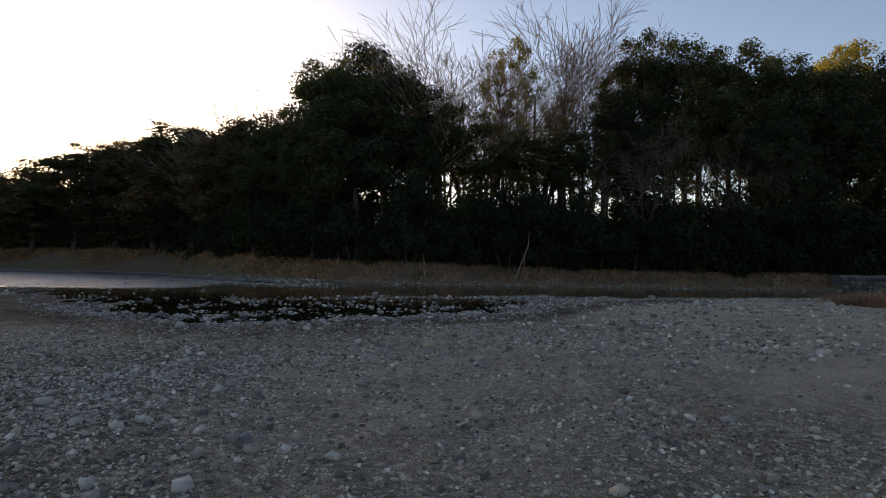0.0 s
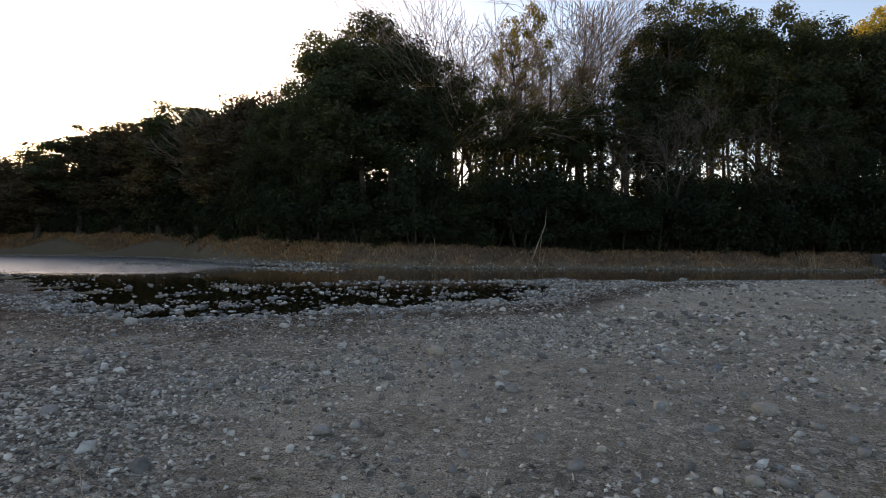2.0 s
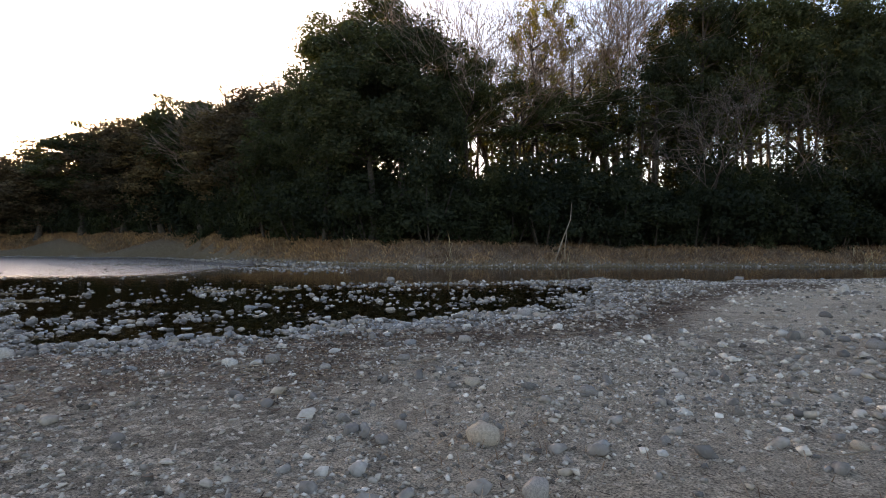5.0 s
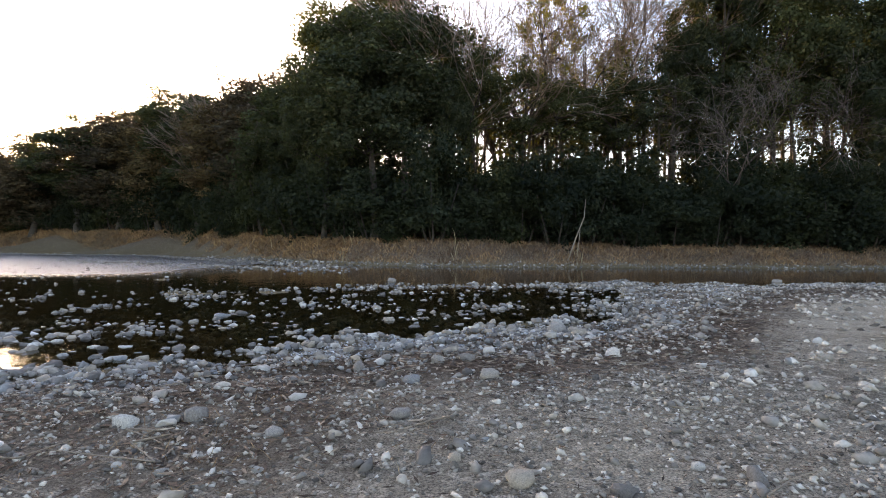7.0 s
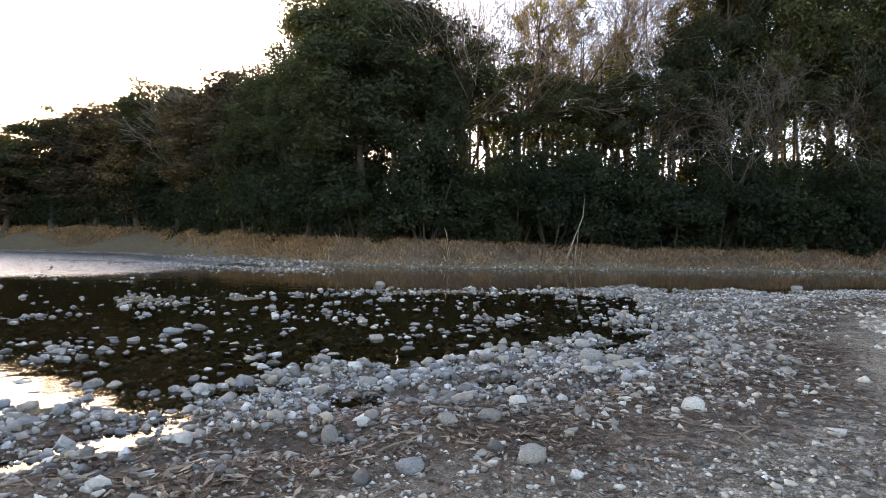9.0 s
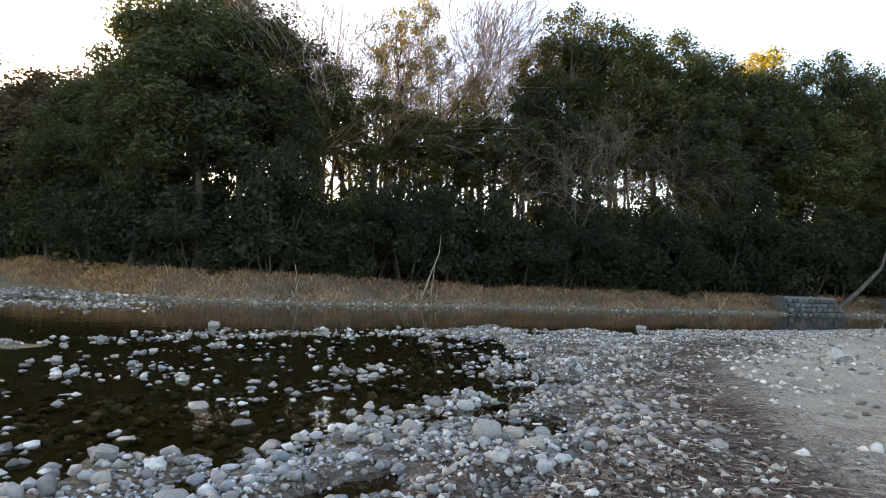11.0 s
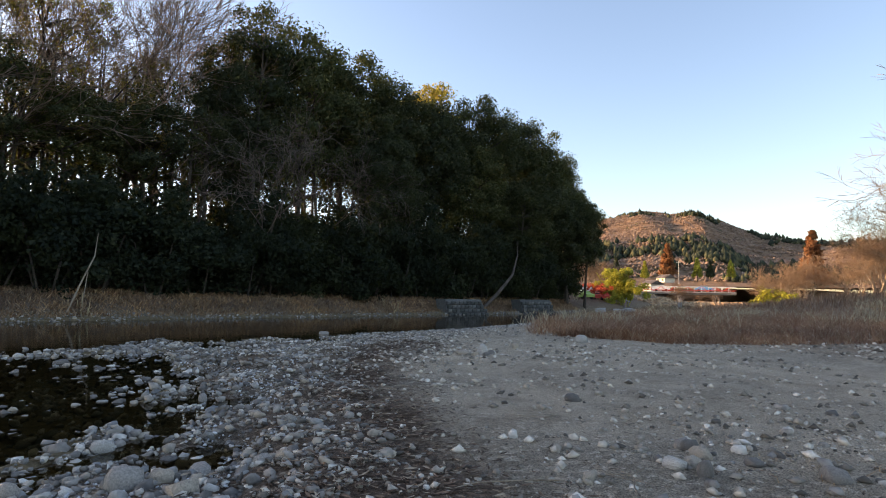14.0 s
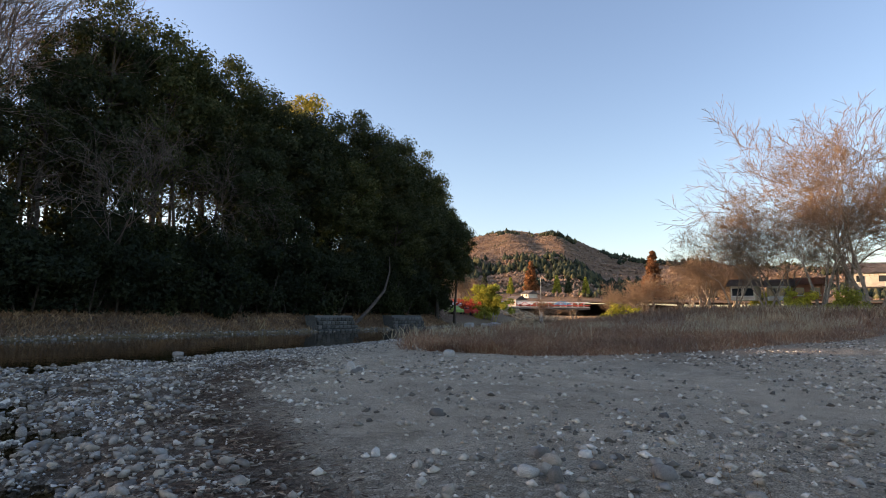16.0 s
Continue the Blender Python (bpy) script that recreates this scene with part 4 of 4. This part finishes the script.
stone_wall("retaining_wall_1", 34.5, 39.9, 47.9, -0.3, 1.15, 0.7, "sloping grey wall of coursed stone below the trees")
stone_wall("retaining_wall_2", 45.0, 50.8, 47.7, -0.3, 1.2, 0.7, "sloping grey wall of coursed stone at the bend")


# ---- the distance ----
HILL_AZ, HILL_TOP = [20, 44, 54, 57, 58.9, 60.9, 64, 66.7, 69.6, 72.2, 74.7, 76.8, 81, 86, 94, 110], [34, 60, 84, 92, 100, 118, 128, 121, 120, 99, 83, 78, 73, 67, 59, 44]


def hill_z(az, d):
    """Height of the hills by the bearing in degrees and the distance."""
    crest = np.interp(az, HILL_AZ, HILL_TOP)
    x, y = d * np.sin(np.radians(az)), d * np.cos(np.radians(az))
    back = 8 + (crest - 8) * smooth01(330, 900, d) ** 1.25
    shoulder = (9 + 17 * smooth01(75, 69, az) * smooth01(50, 57, az)) * np.exp(-(((d - 500) / 85) ** 2)) * (0.75 + 0.25 * wavy(x, y, 160, 3))
    return back + shoulder + 5 * wavy(x, y, 70, 2) * smooth01(300, 500, d)


def hill_material():
    m, n, b = material("hillside", 0.95, 0.1)
    col = ramp(n, noise_at(n, 0.012, 5.0, 0.6), [(0.36, (0.05, 0.06, 0.03)), (0.44, (0.21, 0.135, 0.085)), (0.65, (0.29, 0.185, 0.115))])
    n.links.new(mixed(n, 1.0, col, ramp(n, noise_at(n, 0.15, 5.0, 0.7), [(0.3, (0.6, 0.6, 0.6)), (0.7, (1.3, 1.3, 1.3))]), "MULTIPLY"), b.inputs["Base Color"])
    return m


def build_hill():
    az, d = np.linspace(18, 112, 150), np.linspace(300, 1250, 90)
    A, D = np.meshgrid(az, d)
    Z = hill_z(A, D) - 0.12 * np.clip(D - 940, 0, None)
    i = np.arange(A.size).reshape(A.shape)
    f = np.stack([i[:-1, :-1], i[:-1, 1:], i[1:, 1:], i[1:, :-1]], -1).reshape(-1, 4)
    v = np.stack([D * np.sin(np.radians(A)), 13 + D * np.cos(np.radians(A)), Z], -1).reshape(-1, 3)
    me = mesh_of("hill", v, f[:, ::-1], hill_material(), True)
    return tagged(new("backdrop_hill", me), "wooded hill in low sun, brown with dark conifers", "hill", kind="structure")


build_hill()


def far_woods(name, mat, n, lo, hi, size, tall, label, want):
    az, d = rng.uniform(40, 102, n), rng.uniform(lo, hi, n)
    x, y = d * np.sin(np.radians(az)), d * np.cos(np.radians(az))
    keep = want(wavy(x, y, 95, 1) + 0.35 * wavy(x, y, 30, 4), d)
    az, d, x, y = az[keep], d[keep], x[keep], y[keep]
    z = hill_z(az, d)
    v, f = OCTA
    s = size * rng.uniform(0.6, 1.3, len(x))
    jit = 1 + rng.normal(0, 0.25, (len(x), len(v), 1))
    p = v[None] * jit * np.stack([s, s, s * tall], -1)[:, None, :] + np.stack([x, y + 13, z + s * tall * 0.6], -1)[:, None, :]
    fs = (f[None] + (np.arange(len(x)) * len(v))[:, None, None]).reshape(-1, 3)
    tagged(new(name, mesh_of(name, p.reshape(-1, 3), fs, mat, True)), label, "woods", kind="stuff")


# colours of the hill woods are muted to stand in for distance haze
M_FAR_BROWN = varied("far_bare_woods", [(0.0, (0.2, 0.137, 0.1)), (0.6, (0.25, 0.175, 0.13)), (1.0, (0.3, 0.215, 0.16))], 0.95, "island", 0.8, 0.3, 0.6, 0.5, 0.1)
M_FAR_SCRUB = varied("tan_scrub", [(0.0, (0.24, 0.15, 0.09)), (0.6, (0.4, 0.27, 0.16)), (1.0, (0.52, 0.4, 0.25))], 0.95, "island", 4.0, 0.4, 0.8, 0.1, 0.1)
M_FAR_GREEN = varied("far_conifers", [(0.0, (0.028, 0.036, 0.026)), (0.7, (0.05, 0.06, 0.036)), (1.0, (0.13, 0.12, 0.06))], 0.95, "island", 0.8, 0.4, 0.6, 0.5, 0.1)
far_woods("far_bare_woods", M_FAR_BROWN, 42000, 400, 935, 1.25, 0.85, "leafless brown woods on the hill", lambda w, d: (w < 0.3) | ((d > 480) & (d < 720)))
# the band at 400 to 505 m gives the shadowed slope its dark tone
far_woods("far_conifers", M_FAR_GREEN, 24000, 380, 935, 2.2, 1.6, "dark conifers on the hill, their lower band standing in for a shadowed slope", lambda w, d: ((w >= 0.2) & (d > 760)) | ((d > 400) & (d < 505) & (w > -0.35)))
fx = rng.uniform(105, 300, 9000)
fy = 13 + fx / np.tan(np.radians(rng.uniform(59, 84, 9000)))
keep = (fy < edge(fx) - 2) | (fx > 160)
fp = np.stack([fx, fy], -1)[keep]
fs_ = rng.uniform(0.25, 1.0, len(fp))
scatter("far_scrub", SMALL, fp, fs_, "sunlit tan scrub and dry grass beyond the bridge", M_FAR_SCRUB, 0.2, False, "stuff", "scrub")

# sunlit bare trees on the near bank
GOLD = [bare_meshes(500 + k, 21.0, 0.24, M_PALE_BARK, M_GOLD_TWIGS, spread=0.62, levels=6, first=0.25, up=0.03, stems=3, shrink=0.74, finest=0.017, fork=0.25, wiggle=0.07) for k in range(2)]
GOLD_SMALL = [bare_meshes(510 + k, 21.0, 0.32, M_PALE_BARK, M_GOLD_TWIGS, spread=0.65, levels=5, first=0.22, up=0.02, stems=4, shrink=0.76, finest=0.028, fork=0.35, wiggle=0.1) for k in range(2)]
for x, y, s, turn, k in [(79, 6.5, 1.28, 0, 0), (80, 0.5, 1.3, 130, 1), (79, -7, 1.25, 250, 0), (79, 11.5, 0.88, 80, 1), (84, 21, 0.56, 200, 0), (82, 17, 0.7, 20, 0), (86, 9, 1.12, 140, 1), (88, 24, 0.46, 300, 1), (86, 15, 0.78, 60, 0)]:
    bare_tree(x, y, GOLD[k], "big bare tree with fine golden twigs in low sun", s, turn, group="sunlit bare trees", wide=1.05)
for x, y, s, turn, k in [(100, 73, 0.42, 50, 1), (105, 71, 0.4, 190, 0), (96, 77, 0.44, 280, 1), (110, 76, 0.4, 15, 0), (93, 26, 0.46, 30, 0), (97, 22, 0.42, 150, 1), (136, 43, 0.55, 10, 0), (133, 47, 0.48, 95, 1), (139, 37, 0.52, 140, 1), (142, 32, 0.48, 220, 0), (128, 33, 0.42, 310, 1), (150, 26, 0.5, 60, 0), (120, 22, 0.4, 100, 1), (112, 14, 0.4, 45, 0), (77, 62, 0.42, 77, 0), (82, 68, 0.46, 177, 1), (99, 82, 0.42, 277, 0), (118, 76, 0.3, 20, 1), (126, 66, 0.3, 210, 0), (160, 70, 0.45, 120, 1), (165, 60, 0.45, 220, 0), (170, 84, 0.42, 310, 1), (150, 48, 0.5, 33, 1)]:
    bare_tree(x, y, GOLD_SMALL[k], "small bare tree with orange brown twigs in low sun", s, turn, group="sunlit bare trees")
SMALL_GREEN = mesh_of("foliage", *leaf_cloud(np.random.default_rng(5).normal(0, 1, (22, 3)) * (1.3, 1.3, 1.0) + (0, 0, 2.0), np.random.default_rng(6).uniform(0.6, 1.1, 22), 90, 0.2, 77), M_BAMBOO)
for x, y, s in [(133, 51, 1.2), (129, 46, 0.9), (75.5, 3, 0.8), (74, 9.5, 0.7), (78, 14, 0.7), (82, -2, 1.0), (92, 18, 0.8)]:
    t = thing("green_bush", "yellow green bush in low sun", "shrub", pose(x, y, float(land(x, y)) - 0.2, 0, 0, rng.uniform(0, 360)) @ Matrix.Diagonal((s, s, s, 1)), "green bushes")
    part("foliage", SMALL_GREEN, t)
    part("stem", SHRUBS[0][1], t, "", Matrix.Diagonal((0.6, 0.6, 0.6, 1)))


def bamboo(x, y):
    t = thing("bamboo_clump", "clump of bright yellow green bamboo beside the river", "bamboo", pose(x, y, float(land(x, y))) @ Matrix.Diagonal((1.25, 1.25, 1.3, 1)))
    r = np.random.default_rng(61)
    tips = np.stack([r.normal(0, 1.6, 60), r.normal(0, 1.4, 60), r.uniform(0.8, 4.9, 60)], -1)
    tips[:, 2] *= 1 - 0.02 * tips[:, 0] ** 2
    part("foliage", mesh_of("foliage", *leaf_cloud(tips, r.uniform(0.5, 0.9, 60), 320, 0.14, 62), M_BAMBOO), t)
    for k in range(14):
        a = tips[k]
        part("cane", mesh_of("cane", *tubes([(a[0] * 0.3, a[1] * 0.3, -0.3, a[0] * 0.6, a[1] * 0.6, 2.2, 0.05, 0.04), (a[0] * 0.6, a[1] * 0.6, 2.2, a[0], a[1], 4.6, 0.04, 0.015)], 6), M_BAMBOO, True), t)


bamboo(96.8, 64.6)


def red_tree(x, y):
    t = thing("red_tree", "small tree with red leaves beside parked cars", "tree", pose(x, y, float(land(x, y))))
    r = np.random.default_rng(66)
    c = np.stack([r.normal(0, 1.3, 24), r.normal(0, 1.2, 24), r.uniform(1.0, 2.6, 24)], -1)
    part("crown", mesh_of("crown", *leaf_cloud(c, r.uniform(0.4, 0.7, 24), 60, 0.16, 67), M_RED_LEAF), t)
    part("trunk", mesh_of("trunk", *tubes([(0, 0, -0.3, 0.1, 0, 1.2, 0.12, 0.09), (0.1, 0, 1.2, 0.8, 0.2, 2.2, 0.07, 0.03), (0.1, 0, 1.2, -0.7, 0.1, 2.3, 0.07, 0.03)], 7), M_BARK, True), t)


red_tree(90.5, 66.5)


def conifer(x, y, z, h, mat, label):
    t = thing("cedar_tree", label, "tree", pose(x, y, z))
    r = np.random.default_rng(int(h * 10))
    zz = r.uniform(0.12, 1.0, 70)
    a = r.uniform(0, 6.28, 70)
    rad = (1.03 - zz) * h * 0.2
    c = np.stack([np.cos(a) * rad, np.sin(a) * rad, zz * h], -1)
    part("crown", mesh_of("crown", *leaf_cloud(c, 0.05 * h + rad * 0.35, 60, 0.035 * h, 81), mat), t)
    part("trunk", mesh_of("trunk", *tubes([(0, 0, -1, 0, 0, h * 0.9, h * 0.02, h * 0.004)], 7), M_BARK, True), t)


M_RUSTY_LEAF = leafy("rusty_needles", [(0.0, (0.12, 0.05, 0.025)), (1.0, (0.28, 0.13, 0.06))], 0.2, (0.3, 0.15, 0.06))
conifer(274, 133, 11.5, 17.5, M_RUSTY_LEAF, "tall rust brown cedar below the hill")
conifer(264, 140, 11, 9.0, M_BAMBOO, "small pale green conifer below the hill")
conifer(280, 121, 11.5, 10.0, M_BAMBOO, "yellow green conifer below the hill")
conifer(283, 116, 11.5, 9.0, M_LEAF, "dark conifer below the hill")
conifer(144, 44, 5.0, 12.0, M_RUSTY_LEAF, "brown cedar among bare trees")
conifer(287, 108, 11.5, 9.5, M_BAMBOO, "yellow green conifer below the hill")
conifer(258, 152, 10.5, 11.0, M_LEAF, "dark conifer below the hill")


def bridge():
    a, b = Vector((133.0, 83.0, 0)), Vector((142.5, 59.5, 0))
    d = b - a
    L, turn = d.length, math.atan2(d.y, d.x)
    t = thing("road_bridge", "low concrete bridge with red and white railings", "bridge", Matrix.Translation((a.x, a.y, 2.7)) @ Matrix.Rotation(turn, 4, "Z"))
    part("deck", box("deck", (L, 5.0, 0.3), (L / 2, 0, 0.57), M_CONCRETE, 0, 0.04), t)
    part("beam", box("beam", (L, 0.4, 0.34), (L / 2, -1.8, 0.25), M_CONCRETE), t)
    part("beam", box("beam", (L, 0.4, 0.34), (L / 2, 1.8, 0.25), M_CONCRETE), t)
    for x in (L * 0.05, L * 0.52):
        part("pier", box("pier", (0.9, 4.4, 3.6), (x, 0, -2.0), M_CONCRETE, 0, 0.1), t)
    post = box("post", (0.1, 0.1, 1.2), (0, 0, 0.6), M_WHITE)
    for side in (-2.4, 2.4):
        for z in (0.35, 1.2):
            part("rail", box("rail", (L, 0.12, 0.13), (L / 2, side, 0.72 + z), M_WHITE if z > 1 else M_RED), t)
        n = int(L / 1.5)
        for i in range(n + 1):
            part("post", post, t, "", pose(i * 1.5, side, 0.72))
        for i in range(n):
            s = 1 if i % 2 else -1
            part("brace", mesh_of("brace", *tubes([(i * 1.5, side, 0.8 + (0 if s > 0 else 1.1), i * 1.5 + 1.5, side, 0.8 + (1.1 if s > 0 else 0), 0.06, 0.06)], 6), M_RED), t)


bridge()


def car(x, y, z, turn, paint, label):
    t = thing("car", label, "car", pose(x, y, z, 0, 0, turn), "parked cars")
    bm = bmesh.new()
    prof = [(-2.0, 0.35), (-2.05, 0.75), (-1.9, 0.95), (-1.2, 1.0), (-0.7, 1.45), (0.9, 1.48), (1.6, 1.0), (2.0, 0.92), (2.08, 0.6), (2.0, 0.35)]
    rows = [[bm.verts.new((px, s * (0.82 if pz < 1.2 else 0.66), pz)) for px, pz in prof] for s in (-1, 1)]
    bm.faces.new(rows[0])
    bm.faces.new(rows[1][::-1])
    for i in range(len(prof)):
        j = (i + 1) % len(prof)
        bm.faces.new([rows[0][j], rows[0][i], rows[1][i], rows[1][j]])
    me = bpy.data.meshes.new("body")
    bm.to_mesh(me)
    bm.free()
    me.materials.append(paint)
    part("body", me, t)
    for s in (-1, 1):
        part("window", box("window", (1.9, 0.02, 0.34), (0.1, s * 0.765, 1.2), M_GLASS), t, "dark side window")
        for wx in (-1.25, 1.25):
            bm = bmesh.new()
            bmesh.ops.create_cone(bm, cap_ends=True, segments=16, radius1=0.32, radius2=0.32, depth=0.2, matrix=Matrix.Translation((wx, s * 0.78, 0.32)) @ Matrix.Rotation(radians(90), 4, "X"))
            me = bpy.data.meshes.new("wheel")
            bm.to_mesh(me)
            bm.free()
            me.materials.append(M_DARK)
            part("wheel", me, t)


for x, y, turn, paint, label in [(93.8, 66.8, 60, M_RED, "red car parked by the river"), (97, 72, 65, M_WHITE, "white car parked by the river"), (91, 71, 62, M_WHITE, "white car parked by the river"), (86, 66, 70, M_GREEN, "bright green car parked by the river")]:
    car(x, y, float(land(x, y)), turn, paint, label)
for x, y, turn, paint, label in [(136.0, 74.5, 110, M_WHITE, "white van on the bridge"), (139.5, 65.5, 110, M_BLUE, "pale blue car on the bridge")]:
    car(x, y, 2.7 + 0.73, turn, paint, label)


def house(x, y, z, turn, w, dp, h, wall_mat, roof_mat, label):
    t = thing("house", label, "house", pose(x, y, z, 0, 0, turn), "distant houses")
    part("wall", box("wall", (w, dp, h), (0, 0, h / 2), wall_mat), t)
    bm = bmesh.new()
    o = 0.5
    v = [bm.verts.new(p) for p in ((-w / 2 - o, -dp / 2 - o, h - 0.1), (w / 2 + o, -dp / 2 - o, h - 0.1), (w / 2 + o, dp / 2 + o, h - 0.1), (-w / 2 - o, dp / 2 + o, h - 0.1), (-w / 2 - o, 0, h + dp * 0.3), (w / 2 + o, 0, h + dp * 0.3))]
    for q in ((0, 1, 5, 4), (2, 3, 4, 5), (0, 4, 3), (1, 2, 5), (3, 2, 1, 0)):
        bm.faces.new([v[i] for i in q])
    bmesh.ops.solidify(bm, geom=bm.faces[:], thickness=0.12)
    me = bpy.data.meshes.new("roof")
    bm.to_mesh(me)
    bm.free()
    me.materials.append(roof_mat)
    part("roof", me, t)
    for i in range(max(2, int(w / 2.4))):
        xx = -w / 2 + (i + 0.5) * w / max(2, int(w / 2.4))
        win = part("window", box("window", (1.1, 0.08, 1.0), (xx, -dp / 2 - 0.03, h * 0.55), M_GLASS), t)
        part("frame", box("frame", (1.3, 0.05, 0.1), (xx, -dp / 2 - 0.06, h * 0.55 - 0.56), M_WHITE), win)


for x, y, z, turn, w, dp, h, wm, rm, label in [(87, 19.8, 4.0, -100, 3.0, 3, 2.0, M_CREAM, M_ROOF, "small cream house behind bare trees"), (88, 15.8, 4.0, -95, 2.6, 3, 2.0, M_WHITE, M_ROOF, "white shed behind bare trees"), (89, 12.6, 4.0, -95, 3.6, 3, 2.2, M_RUST, M_RUST, "rust brown sheet metal shed"),
                                               (119, 2, 7.0, -90, 9, 6, 2.4, M_CREAM, M_ROOF, "low house with a grey brown roof on the slope"), (168, 92, 4.2, -118, 5, 4, 2.2, M_CREAM, M_ROOF, "pale house behind the bridge"), (226, 113, 8.6, -116, 5, 5, 1.8, M_CREAM, M_ROOF, "pale house below the hill")]:
    house(x, y, z - 0.3, turn, w, dp, h, wm, rm, label)
t = thing("utility_pole", "slender utility pole below the hill", "pole", pose(232, 110, 8.5))
part("post", mesh_of("post", *tubes([(0, 0, -1, 0, 0, 9, 0.18, 0.12)], 8), M_CONCRETE, True), t)
part("crossarm", box("crossarm", (0.1, 1.8, 0.1), (0, 0, 8.3), M_CONCRETE), t)

# concrete slabs at the weir
for x, y, sx, sy, turn in [(59.0, 45.0, 6.5, 1.2, 28), (66.5, 47.6, 8.0, 1.0, 30), (62.0, 49.0, 6.0, 0.8, 25)]:
    z = max(float(land(x, y)), WATER_Z)
    tagged(new("concrete_slab", box("concrete_slab", (sx, sy, 0.7), (0, 0, 0), M_CONCRETE, 0, 0.06)), "flat concrete slab of a low weir", "slab", "weir slabs").matrix_basis = pose(x, y, z + 0.15, 0, 0, turn)


# dry tufts and driftwood on the near ground
for x, y, r, n in [(2.7, 5.7, 0.5, 260), (2.9, 4.8, 0.4, 200), (-3.2, 4.3, 0.4, 140), (-0.1, 10.6, 0.45, 160), (1.6, 9.4, 0.4, 120), (-4.0, 12.6, 0.6, 200), (-2.2, 12.9, 0.6, 200), (5.5, 14.0, 0.5, 120), (3.4, 3.9, 0.4, 120)]:
    c = np.stack([x + rng.normal(0, r, n), y + rng.normal(0, r, n)], -1)
    blades("dry_tuft", c, rng.uniform(0.03, 0.12, n), np.full(n, 0.004), M_GRASS, "flattened tuft of dry red brown grass", 1.6)
for k in range(46):
    x = rng.uniform(-6, 8)
    y = float(litter(x)) + rng.normal(-0.6, 1.2) if k < 32 else rng.uniform(4, 12)
    z = float(land(x, y))
    L, a = rng.uniform(0.2, 0.8), rng.uniform(0, 6.28)
    p = [(x + math.cos(a + 0.3 * j * rng.normal()) * L * j / 3, y + math.sin(a + 0.3 * j * rng.normal()) * L * j / 3, z + 0.025 + 0.02 * rng.uniform(0, 1)) for j in range(4)]
    segs = [(*p[j], *p[j + 1], 0.008 - 0.0015 * j, 0.0065 - 0.0015 * j) for j in range(3)]
    tagged(new("stick", mesh_of("stick", *tubes(segs, 6), M_TWIG, True)), "crooked grey brown stick lying on the gravel", "stick", "driftwood sticks")
# stones gathered beside the litter
for k in range(9):
    place_stone(5.4 + rng.normal(0, 0.7), 16.0 + rng.normal(0, 0.8), float(rng.uniform(0.11, 0.17)))
# a washed up stone heap far out on the sand
for x, y, r in [(10.2, 23.0, 0.14), (10.5, 22.9, 0.12), (10.9, 23.1, 0.16), (11.1, 23.2, 0.13)]:
    place_stone(x, y, r, 3)
